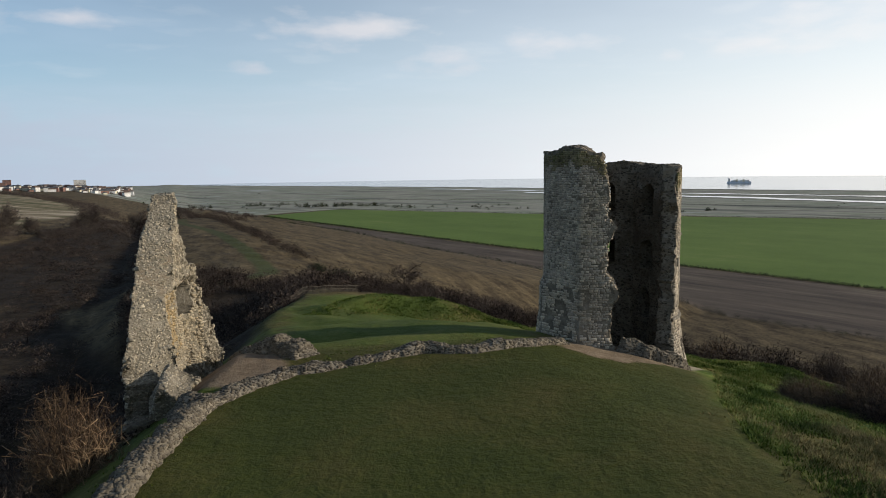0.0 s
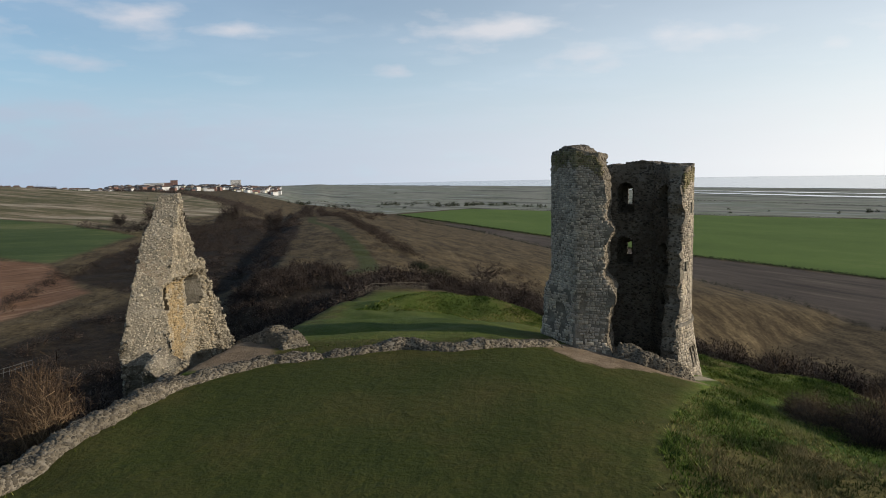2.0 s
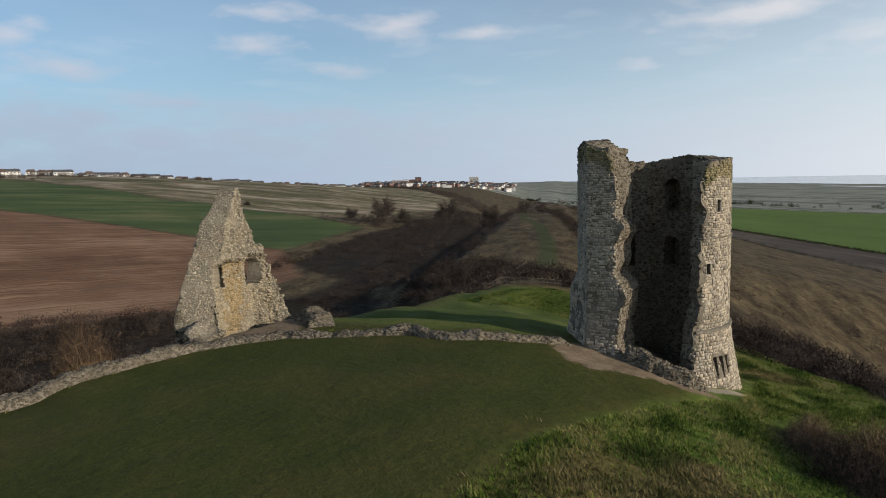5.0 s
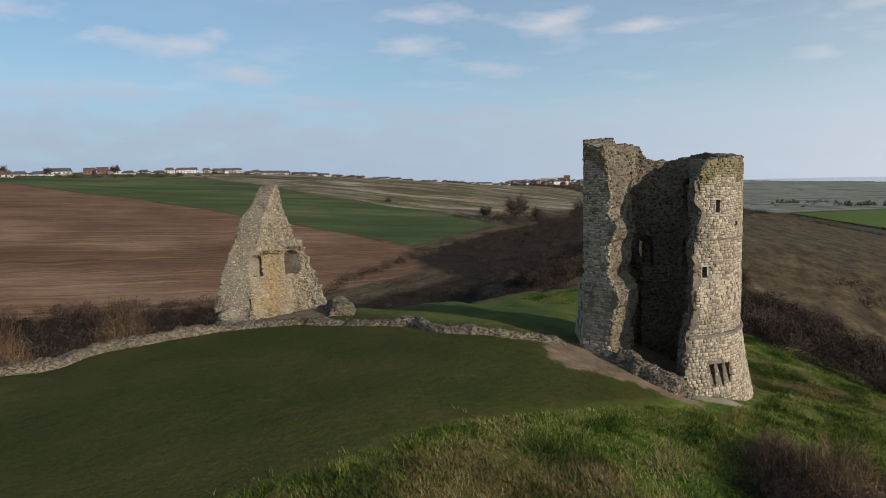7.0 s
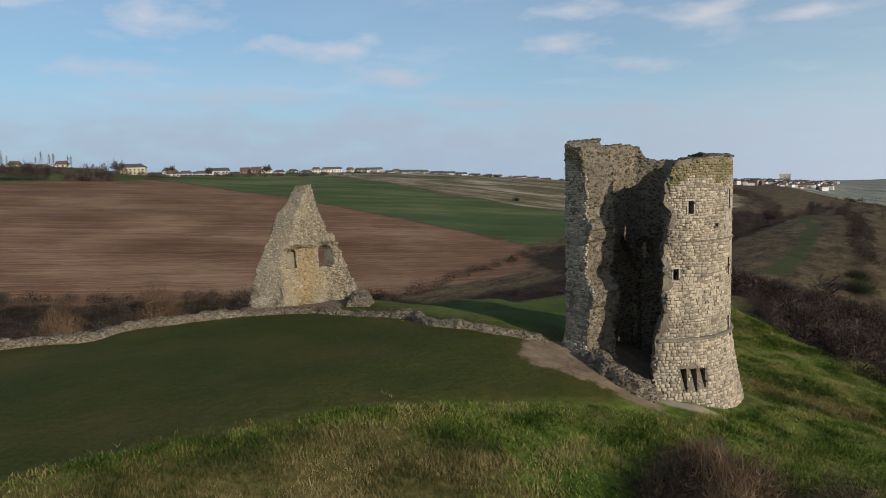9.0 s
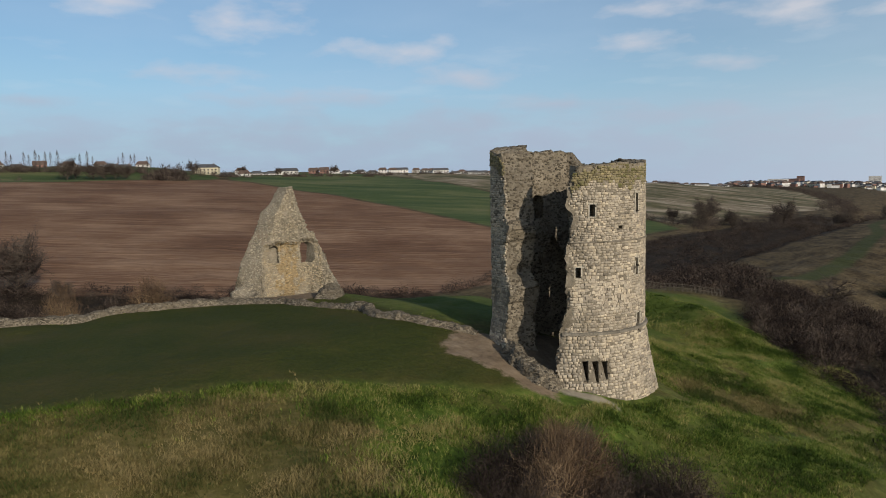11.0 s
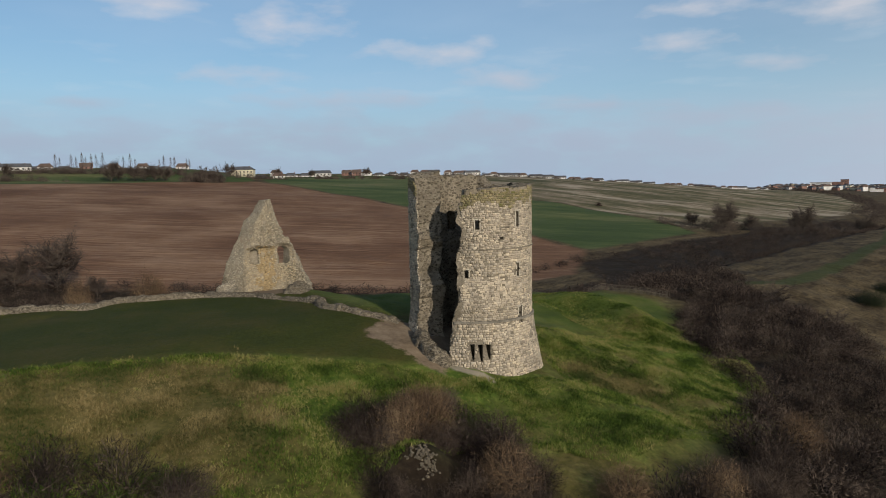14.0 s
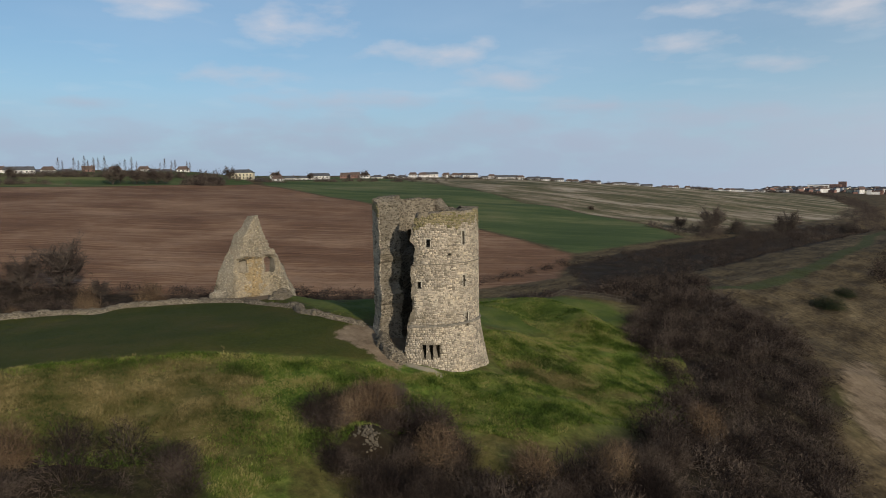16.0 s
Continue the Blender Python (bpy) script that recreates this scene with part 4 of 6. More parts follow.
def fragment():
    thing = tagged(new("ruined_tower_fragment"), "tall tapering fragment of a ruined tower wall, pale rubble stone", "tower")
    bm = wall_mesh(lambda u: along_path(S_OUT, u), lambda u: along_path(S_IN, u), lambda u: lerp_table(S_TOP, u), lambda z: 0.0, lambda z: 1.0, -5, 110, 96, lambda z, u: max(0.0, (13.5 - z) * 0.06), 0.17, 5.0, fragment_recess)
    for f in bm.faces:
        c = f.calc_center_median()
        t = (c.y - 39.4) / 1.9
        if c.x > -16.3 and abs(f.normal.x) > 0.1 and 3.0 < c.z < 8.5 and 37.0 < c.y < 42.6:
            f.material_index = 2 if abs(t + 0.5 * noise.noise((c.y * 2, c.z * 0.9, 1.0))) < 0.4 + 0.7 * noise.noise((c.y * 2.5, c.z * 1.8, 8.0)) else 1
    core = part("wall_core", bm, M_WEATHERED, thing, "rough pale rubble wall")
    core.data.materials.append(M_INNER)
    core.data.materials.append(M_GOLDEN)
    cut(core, [arch_prism(-15.15, 37.95, 172, 1.1, 6.6, 8.3, 2.1, 0.3), arch_prism(-15.55, 41.35, 203, 0.95, 6.4, 8.45, 2.0), arch_prism(-16.2, 41.45, 203, 0.42, 6.6, 8.1, 4.0, 0)])

    def bare(p):
        """Smooth coursed face inside the room, and the mouths of the niches."""
        inside = -16.6 < p.x < -14.55 and 37.1 < p.y < 42.4 and p.z < 8.2
        return inside and noise.noise(p * 0.9) < 0.42
    rubbly = lambda p, nn: p.z > -4 and not bare(p)
    spots = scatter_spots(core.data, 14.0, 0.21, 21, rubbly, 0.75) + scatter_spots(core.data, 48.0, 0.1, 26, rubbly, 0.4)
    near = [q for q in spots if q[0].x > -15.4 and 8.6 < q[0].z < 12]
    pick = set(id(q) for q in near[:295])
    lay_singly(near[:295], thing, 22, M_FRAGMENT)
    lay_joined("rubble", [q for q in spots if id(q) not in pick], thing, 23, M_PALES, "pale weathered rubble stones")
    # courses that still show on the inner face
    r = random.Random(31)
    me, laid, ochre = core.data, [], []
    me.calc_loop_triangles()
    for t in me.loop_triangles:
        if me.polygons[t.polygon_index].material_index == 0 or t.area < 0.002:
            continue
        gold = me.polygons[t.polygon_index].material_index == 2
        for _ in range(int(t.area * 48 + r.random())):
            p = t.center
            w = r.uniform(0.12, 0.3)
            (ochre if gold else laid).append((p + t.normal * r.uniform(-0.02, 0.015) + Vector((0, r.uniform(-0.06, 0.06), r.uniform(-0.06, 0.06))), t.normal, w, 0.07, r.uniform(0.07, 0.13), r.uniform(-0.05, 0.05)))
    lay_joined("facing", laid, thing, 24, M_INNERS, "flat coursed stones of the inner face")
    lay_joined("stained_facing", ochre, thing, 25, M_GOLDENS, "ochre-stained stones in the corner of the inner face")
    return thing


fragment()


def low_wall(name, pts, width, rise, label, seed):
    """A ruined footing along a line: a lumpy crest of rubble."""
    bm = bmesh.new()
    length = sum(math.dist(a, b) for a, b in zip(pts, pts[1:]))
    nu, nv = max(8, int(length / 0.22)), 9
    grid = []
    for i in range(nu + 1):
        u = i / nu
        x, y = along_path(pts, u)
        x2, y2 = along_path(pts, min(1, u + 0.01))
        x1, y1 = along_path(pts, max(0, u - 0.01))
        l = math.hypot(x2 - x1, y2 - y1)
        nx, ny = -(y2 - y1) / l, (x2 - x1) / l
        h = (rise(u) if callable(rise) else rise) * min(1.0, u * nu / 3.0 + 0.05, (1 - u) * nu / 3.0 + 0.05)
        row = []
        for j in range(nv + 1):
            v = j / nv * 2 - 1
            prof = 1 - abs(v) ** 3.5
            px, py = x + nx * v * width / 2, y + ny * v * width / 2
            p = Vector((px, py, ground_z(px, py) - 0.15 + (h + 0.15) * prof))
            p += noise.noise_vector(p * 1.3 + Vector((seed, 0, 0))) * (0.2 + 0.3 * min(1.0, max(0.0, h - 0.65))) + noise.noise_vector(p * 4.0) * 0.07
            row.append(bm.verts.new(p))
        grid.append(row)
    for i in range(nu):
        for j in range(nv):
            bm.faces.new((grid[i][j], grid[i + 1][j], grid[i + 1][j + 1], grid[i][j + 1]))
    bm.normal_update()
    if sum(f.normal.z for f in bm.faces) < 0:
        bmesh.ops.reverse_faces(bm, faces=bm.faces[:])
    thing = tagged(new(name), label, "stone wall")
    core = part("wall_core", bm, M_CORE, thing)
    spots = scatter_spots(core.data, 55.0, 0.15, int(seed) + 40, lambda p, nn: nn.z > -0.2, 0.3)
    random.Random(int(seed)).shuffle(spots)
    lay_singly(spots[:140], thing, int(seed) + 41, M_FALLEN)
    lay_joined("rubble", spots[140:], thing, int(seed) + 42, M_RUBBLE, "loose and mortared rubble stones")
    return thing


WALLS = [
    ("curtain_wall", [(-11.5, 2), (-11.4, 12), (-11.3, 22), (-11.5, 28), (-11.3, 32.2)], 1.5, 0.5, "low ruined curtain wall footing along the edge of the turf"),
    ("tower_footing", [(-13.4, 33.4), (-11.3, 32.2), (-10.0, 34.6), (-8.3, 37.0), (-5.6, 38.4)], 1.5, 0.35, "low curved rubble footing of the fallen tower"),
    ("wall_stump", [(-13.2, 42.4), (-11.6, 42.3), (-10.3, 41.8), (-9.2, 41.2), (-8.0, 40.2)], 2.2, lambda u: 0.2 + 0.62 * float(sm(0.15, 0.55, u) * (1 - sm(0.9, 1.0, u))) + 0.3 * noise.noise((u * 8, 3.0, 0.0)), "lumpy stump of ruined rubble wall"),
    ("curtain_wall_footing", [(-5.6, 38.4), (-3.2, 40.0), (-1.3, 41.2), (0.4, 40.8), (1.8, 40.9), (5.4, 43.2), (8.0, 45.8)], 1.3, lambda u: 0.3 + 0.3 * math.exp(-((u - 0.3) / 0.09) ** 2) + 0.15 * math.exp(-((u - 0.6) / 0.1) ** 2), "low ruined rubble wall crossing the turf to the tower"),
    ("tower_threshold", [(11.5, 46.0), (13.2, 45.5), (15.0, 45.5), (16.4, 46.4)], 1.5, 1.0, "broken base of the fallen tower wall"),
]
for k, (nm, pts, wd, rise, lab) in enumerate(WALLS):
    low_wall(nm, pts, wd, rise, lab, k * 9.0)


def fallen_block():
    """The great tilted lump of masonry at the fragment's foot."""
    bm = bmesh.new()
    bmesh.ops.create_cube(bm, size=1)
    bmesh.ops.subdivide_edges(bm, edges=bm.edges[:], cuts=9, use_grid_fill=True)
    for v in bm.verts:
        v.co = Vector((v.co.x * 1.5, v.co.y * 2.0, v.co.z * 2.0))
        v.co += noise.noise_vector(v.co * 0.9 + Vector((4, 0, 0))) * 0.35 + noise.noise_vector(v.co * 3.0) * 0.12
    bm.transform(pose(-14.15, 35.1, 3.5, 22, 28, 15))
    bm.normal_update()
    thing = tagged(new("fallen_masonry"), "large tilted block of fallen rubble masonry", "masonry")
    core = part("wall_core", bm, M_CORE, thing)
    lay_joined("rubble", scatter_spots(core.data, 40.0, 0.14, 71, sink=0.45), thing, 72, M_PALES)
    return thing


fallen_block()


def rubble_heap(x, y):
    """A spill of pale stones under the shrubs."""
    r = random.Random(83)
    thing = tagged(new("rubble_heap"), "small spill of greyish broken stones among shrubs", "rubble")
    spots = []
    for _ in range(150):
        px, py = x + r.gauss(0, 0.42), y + r.gauss(0, 0.36)
        w = r.uniform(0.06, 0.17)
        spots.append(((px, py, ground_z(px, py) + 0.12 * r.random()), (r.uniform(-1, 1), r.uniform(-1, 1), 1), w, w * 0.7, w * 0.8, r.uniform(0, 3)))
    lay_singly(spots, thing, 84, M_FALLEN)
    return thing


rubble_heap(29.9, 37.7)

# ---- winter growth ----
def twig_mat(name, cols, patch=0.16, own=0.45):
    m = bpy.data.materials.new(name)
    m.use_nodes = True
    t = m.node_tree
    t.nodes.clear()
    n = nodes_of(t)
    place = n("NewGeometry").outputs["Position"]
    wide = n("TexNoise", {"Vector": place, "Scale": patch, "Detail": 4.0, "Roughness": 0.6}).outputs[0]
    rnd = n("NewGeometry").outputs["Random Per Island"]
    f = mth(n, "MULTIPLY_ADD", rnd, own, mth(n, "MULTIPLY_ADD", wide, 2.3, -0.65 - own / 2))
    c = ramp(n, f, [(0.2 + 0.6 * i / (len(cols) - 1), cc) for i, cc in enumerate(cols)])
    bs = n("BsdfPrincipled", {"Base Color": c, "Roughness": 0.9, "Specular IOR Level": 0.15})
    n("OutputMaterial", {0: bs.outputs[0]})
    return m


M_SCRUB = twig_mat("bare scrub twigs", [(0.011, 0.0075, 0.006), (0.027, 0.0185, 0.0145), (0.050, 0.0355, 0.027), (0.098, 0.074, 0.055)], 0.3, 0.5)
M_TAN = twig_mat("tan shrub twigs", [(0.07, 0.044, 0.025), (0.14, 0.092, 0.052), (0.225, 0.158, 0.093)])
M_BARK = twig_mat("dark tree bark and twigs", [(0.030, 0.022, 0.018), (0.065, 0.050, 0.040), (0.105, 0.083, 0.066)])
M_GORSE = twig_mat("dark evergreen scrub", [(0.012, 0.017, 0.008), (0.028, 0.034, 0.014), (0.055, 0.055, 0.025)])
M_BLADES = twig_mat("rough grass blades", [(0.026, 0.046, 0.006), (0.068, 0.112, 0.013), (0.140, 0.165, 0.030), (0.25, 0.22, 0.078)], 0.3, 0.5)
M_STRAW = twig_mat("winter straw blades", [(0.0440, 0.0560, 0.0128), (0.0960, 0.0896, 0.0272), (0.1600, 0.1280, 0.0496), (0.2320, 0.1800, 0.0784)], 0.3, 0.35)


def ribbon(out, pts, w0, w1, r, facing=None):
    """A tapering strip of triangles through the points, turned at random or roughly to face one way."""
    side = Vector((r.uniform(-1, 1), r.uniform(-1, 1), r.uniform(-0.6, 0.6)))
    side = facing + side * 0.6 if facing else side
    k = len(pts) - 1
    base = len(out[0])
    for i, p in enumerate(pts):
        d = (pts[min(i + 1, k)] - pts[max(i - 1, 0)])
        q = d.cross(side)
        q = q.normalized() if q.length > 1e-6 else Vector((1, 0, 0))
        w = w0 + (w1 - w0) * i / k
        if i < k:
            out[0].append(p - q * w / 2)
            out[0].append(p + q * w / 2)
        else:
            out[0].append(p)
    for i in range(k):
        a = base + 2 * i
        if i < k - 1:
            out[1].append((a, a + 1, a + 3))
            out[1].append((a, a + 3, a + 2))
        else:
            out[1].append((a, a + 1, a + 2))


def dome_form(seed, twigs, twig_w, stems=6, lump=0.35, apart=False, length=(0.07, 0.2), inner=0.35):
    """A leafless shrub grown into a lumpy dome, one unit high and two across: stems inside, fine twigs all through it."""
    r = random.Random(seed)
    out, wood = ([], []), ([], [])
    off = Vector((seed * 1.7, 3.1, 0.4))
    for _ in range(stems):
        th, tilt = r.uniform(0, 6.283), r.uniform(0.1, 1.1)
        d = Vector((math.cos(th) * math.sin(tilt), math.sin(th) * math.sin(tilt), math.cos(tilt)))
        p = Vector((math.cos(th), math.sin(th), 0)) * r.uniform(0, 0.2)
        pts = [p.copy()]
        for _ in range(3):
            d = (d + Vector((r.uniform(-0.3, 0.3), r.uniform(-0.3, 0.3), r.uniform(0, 0.2)))).normalized()
            p = p + d * 0.27
            pts.append(p.copy())
        ribbon(wood if apart else out, pts, max(twig_w * 1.8, 0.02), twig_w * 0.7, r)
    for _ in range(twigs):
        th, cz = r.uniform(0, 6.283), r.uniform(-0.02, 1.0)
        sn = math.sqrt(max(0.0, 1 - cz * cz))
        d = Vector((math.cos(th) * sn, math.sin(th) * sn, cz))
        rim = 1 + lump * noise.noise(d * 1.7 + off) + 0.6 * lump * noise.noise(d * 4.5 + off)
        tip = d * rim * (inner + (1 - inner) * r.random() ** 0.6) * (1.08 if r.random() < 0.1 else 1.0)
        grow = (d * 0.8 + Vector((r.gauss(0, 0.6), r.gauss(0, 0.6), 0.1 + r.gauss(0, 0.5)))).normalized()
        ribbon(out, [tip - grow * r.uniform(*length), tip], twig_w * r.uniform(0.6, 1.4), 0, r, d)
    done = [(np.array([tuple(v) for v in o[0]]), np.array(o[1])) for o in ((wood, out) if apart else (out,))]
    return done if apart else done[0]


THICK = [dome_form(100 + i, 720, 0.024, 2) for i in range(8)]
MIDDLE = [dome_form(400 + i, 230, 0.045, 1, 0.4) for i in range(7)]
LOW = [dome_form(250 + i, 46, 0.17, 0, 0.4, length=(0.2, 0.4)) for i in range(5)]
FINE = [dome_form(500 + i, 1300, 0.0125, 6, 0.3, length=(0.08, 0.26)) for i in range(5)]
WOOD = [dome_form(600 + i, 280, 0.06, 0, 0.4, length=(0.1, 0.26)) for i in range(5)]
FAR = [dome_form(200 + i, 160, 0.065, 0, 0.45) for i in range(6)]


def thicket(name, spots, forms, mat, label, seed):
    """Shrubs too many to count, joined. spots: x, y, radius, height."""
    r = random.Random(seed)
    vs, fs, o = [], [], 0
    zs = height(np.array([q[0] for q in spots]), np.array([q[1] for q in spots]))
    for (x, y, rad, ht), z in zip(spots, zs):
        v, f = forms[r.randrange(len(forms))]
        a = r.uniform(0, 6.283)
        c, sn = math.cos(a), math.sin(a)
        w = np.empty_like(v)
        w[:, 0] = x + (v[:, 0] * c - v[:, 1] * sn) * rad
        w[:, 1] = y + (v[:, 0] * sn + v[:, 1] * c) * rad
        w[:, 2] = z - 0.1 + v[:, 2] * ht
        vs.append(w)
        fs.append(f + o)
        o += len(v)
    me = bpy.data.meshes.new(name)
    mesh_from(me, np.concatenate(vs), np.concatenate(fs))
    me.materials.append(mat)
    return tagged(new(name, me), label, "scrub", kind="stuff")


def in_patch(pts, count, seed, lo, hi, clump=0.0, tall=1.15):
    """Random spots in an outline; clump: leaves gaps where a slow noise is low."""
    r = random.Random(seed)
    xs, ys = [p[0] for p in pts], [p[1] for p in pts]
    cand = np.array([(r.uniform(min(xs), max(xs)), r.uniform(min(ys), max(ys))) for _ in range(count * 5)])
    ok = polygon_distance(cand[:, 0], cand[:, 1], pts) > 0
    out = []
    for x, y in cand[ok]:
        if len(out) >= count:
            break
        if noise.noise((x * 0.045, y * 0.045, seed)) < clump - 0.5:
            continue
        rad = r.uniform(lo, hi)
        out.append((x, y, rad, rad * r.uniform(0.85, 1.25) * tall))
    return out


def along_line(pts, step, jitter, seed, lo, hi):
    r = random.Random(seed)
    length = sum(math.dist(a, b) for a, b in zip(pts, pts[1:]))
    out = []
    for i in range(int(length / step)):
        x, y = along_path(pts, i * step / length)
        rad = r.uniform(lo, hi)
        out.append((x + r.uniform(-jitter, jitter), y + r.uniform(-jitter, jitter), rad, rad * r.uniform(0.9, 1.4)))
    return out


thicket("scrub_slope", in_patch(SCRUB["slope"], 600, 1, 1.4, 3.0, 0.0, 0.95), THICK, M_SCRUB, "dense leafless brown scrub on the slope below the tower", 1)
thicket("scrub_bank", in_patch(SCRUB["bank"], 190, 2, 1.2, 2.4), FINE, M_SCRUB, "dense purplish-brown leafless scrub on the bank", 2)
thicket("scrub_corner", [q for q in in_patch(SCRUB["corner"], 105, 3, 0.9, 1.8) if math.hypot(q[0] - 30.4, q[1] - 37.3) > 2.0], FINE, M_SCRUB, "dark leafless thicket on the bank below the tower", 3)
thicket("scrub_gap", in_patch([(34.5, 46), (34.5, 52), (33, 58), (37, 60), (41, 52), (44, 40), (40, 38), (36, 43)], 70, 33, 1.2, 2.2), FINE, M_SCRUB, "brown leafless scrub on the bank between the thickets", 33)
thicket("scrub_saddle", in_patch(SCRUB["saddle"], 480, 4, 1.5, 3.1, 0.0, 0.95), MIDDLE, M_SCRUB, "thick leafless scrub in the hollow behind the castle", 4)
thicket("scrub_valley", in_patch(SCRUB["valley"], 700, 5, 1.5, 3.4, 0.15, 0.75), MIDDLE, M_SCRUB, "leafless scrub and brambles filling the valley below the wall", 5)
thicket("scrub_foot", in_patch(SCRUB["foot"], 420, 51, 1.8, 3.4, -0.4, 0.8), MIDDLE, M_SCRUB, "dense dark leafless scrub below the ruined fragment", 51)
thicket("scrub_ditch", in_patch(SCRUB["ditch"], 300, 52, 1.8, 3.4, -0.4, 0.9), MIDDLE, M_SCRUB, "dark leafless scrub along the foot of the ploughed field", 52)
thicket("scrub_wall", in_patch([(-15, 2), (-15, 31), (-20, 35), (-26, 22), (-23, 0)], 64, 53, 1.6, 2.6, -0.4, 1.25), FINE, M_SCRUB, "dark leafless scrub close behind the low curtain wall", 53)
thicket("scrub_far_valley", in_patch(SCRUB["far valley"], 800, 6, 2.0, 4.2, 0.05, 0.6), FAR, M_SCRUB, "dark leafless scrub along the valley floor", 6)
thicket("scrub_copse", in_patch([(-245, 312), (-215, 306), (-190, 330), (-160, 365), (-140, 400), (-160, 412), (-190, 385), (-225, 350)], 130, 17, 2.5, 4.5, 0.0, 1.25), FAR, M_BARK, "dark leafless copse at the foot of the stubble field", 17)
thicket("hedge_plough", along_line([(-200, -110), (-165, -20), (-128, 45), (-110, 108), (-150, 192)], 2.2, 2.5, 7, 1.5, 2.8), FAR, M_SCRUB, "straggling bare hedge along the foot of the ploughed field", 7)
thicket("hedge_spur", along_line([(-42, 214), (-60, 245), (-96, 330), (-130, 400), (-169, 469), (-200, 545)], 1.6, 3.2, 8, 1.5, 3.2), FAR, M_SCRUB, "dark broken hedge along the spur", 8)
thicket("hedge_railway", along_line([(-190, 860), (-139, 765), (43, 458), (122, 290), (160, 250), (420, -60)], 3.0, 1.5, 9, 1.4, 2.6), FAR, M_GORSE, "dark hedge along the foot of the grassy flank", 9)
thicket("hedge_ditch", along_line([(-250, 980), (-153, 846), (53, 558), (164, 429), (223, 349), (430, 88)], 1.5, 0.8, 10, 1.3, 2.0), LOW, M_GORSE, "dark unbroken hedge along the marsh ditch", 10)
thicket("scrub_flank", in_patch([(40, 110), (20, 150), (0, 190), (-20, 230), (10, 240), (70, 190), (110, 120), (120, 60), (80, 60)], 160, 11, 1.5, 3.2, 0.42, 1.0), FAR, M_SCRUB, "scattered leafless bushes on the grassy flank", 11)
thicket("scrub_far_field", in_patch([(-215, 560), (-160, 480), (-120, 420), (-200, 760), (-300, 1000), (-420, 1050), (-330, 800), (-260, 600)], 240, 12, 2.0, 4.5, 0.3, 1.0), FAR, M_SCRUB, "far scrub and hedges along the foot of the hill", 12)
thicket("hedge_belt", along_line([(-1020, 1470), (-900, 1330), (-615, 1060), (-415, 800), (-330, 660), (-262, 545)], 2.2, 14.0, 31, 2.5, 5.5), FAR, M_BARK, "broad leafless belt of trees along the edge of the stubble field", 31)
marsh_trees = in_patch([(-430, 1090), (-330, 1080), (-170, 1160), (60, 1040), (330, 900), (420, 960), (100, 1200), (-200, 1330), (-420, 1240)], 150, 13, 2.0, 6.0, 0.7, 1.0)
marsh_trees += in_patch([(-700, 1450), (-300, 1300), (300, 1180), (900, 640), (1500, 300), (1700, 420), (800, 1000), (100, 1600), (-500, 1900)], 70, 14, 2.5, 6.5, 0.72, 0.7)
marsh_trees += along_line([(-520, 1350), (-200, 1480), (200, 1320), (520, 1000), (900, 700), (1400, 380)], 2.4, 1.5, 15, 1.0, 1.7) + along_line([(-166, 1134), (92, 978), (351, 847), (900, 580)], 1.8, 0.8, 16, 0.9, 1.5)
for x, y, k, q in [(-340, 1262, 9, 6.5), (-222, 1207, 8, 7.5), (-195, 1206, 9, 7), (-165, 1236, 9, 6), (-128, 1215, 9, 6), (-415, 1220, 9, 5), (-500, 1237, 12, 6), (-290, 1290, 7, 5), (-60, 1150, 6, 5), (40, 1130, 6, 4), (160, 1060, 5, 4)]:
    r8 = random.Random(int(x))
    marsh_trees += [(x + r8.gauss(0, 16), y + r8.gauss(0, 9), q * r8.uniform(0.6, 1.1), q * r8.uniform(0.9, 1.5)) for _ in range(k)]
thicket("marsh_trees", marsh_trees, LOW, M_GORSE, "far lines of dark trees and hedges across the marsh", 13)


def shrub(name, x, y, rad, ht, form, mat, label, group=""):
    """One shrub that can be told apart."""
    ob = tagged(new(name), label, "shrub", group)
    for nm, (v, f) in zip(("stem", "crown"), form):
        me = bpy.data.meshes.new(nm)
        mesh_from(me, v * np.array((rad, rad, ht)), f)
        me.materials.append(M_BARK if nm == "stem" else mat)
        new(nm, me).parent = ob
    ob.matrix_world = pose(x, y, ground_z(x, y) - 0.1)
    return ob


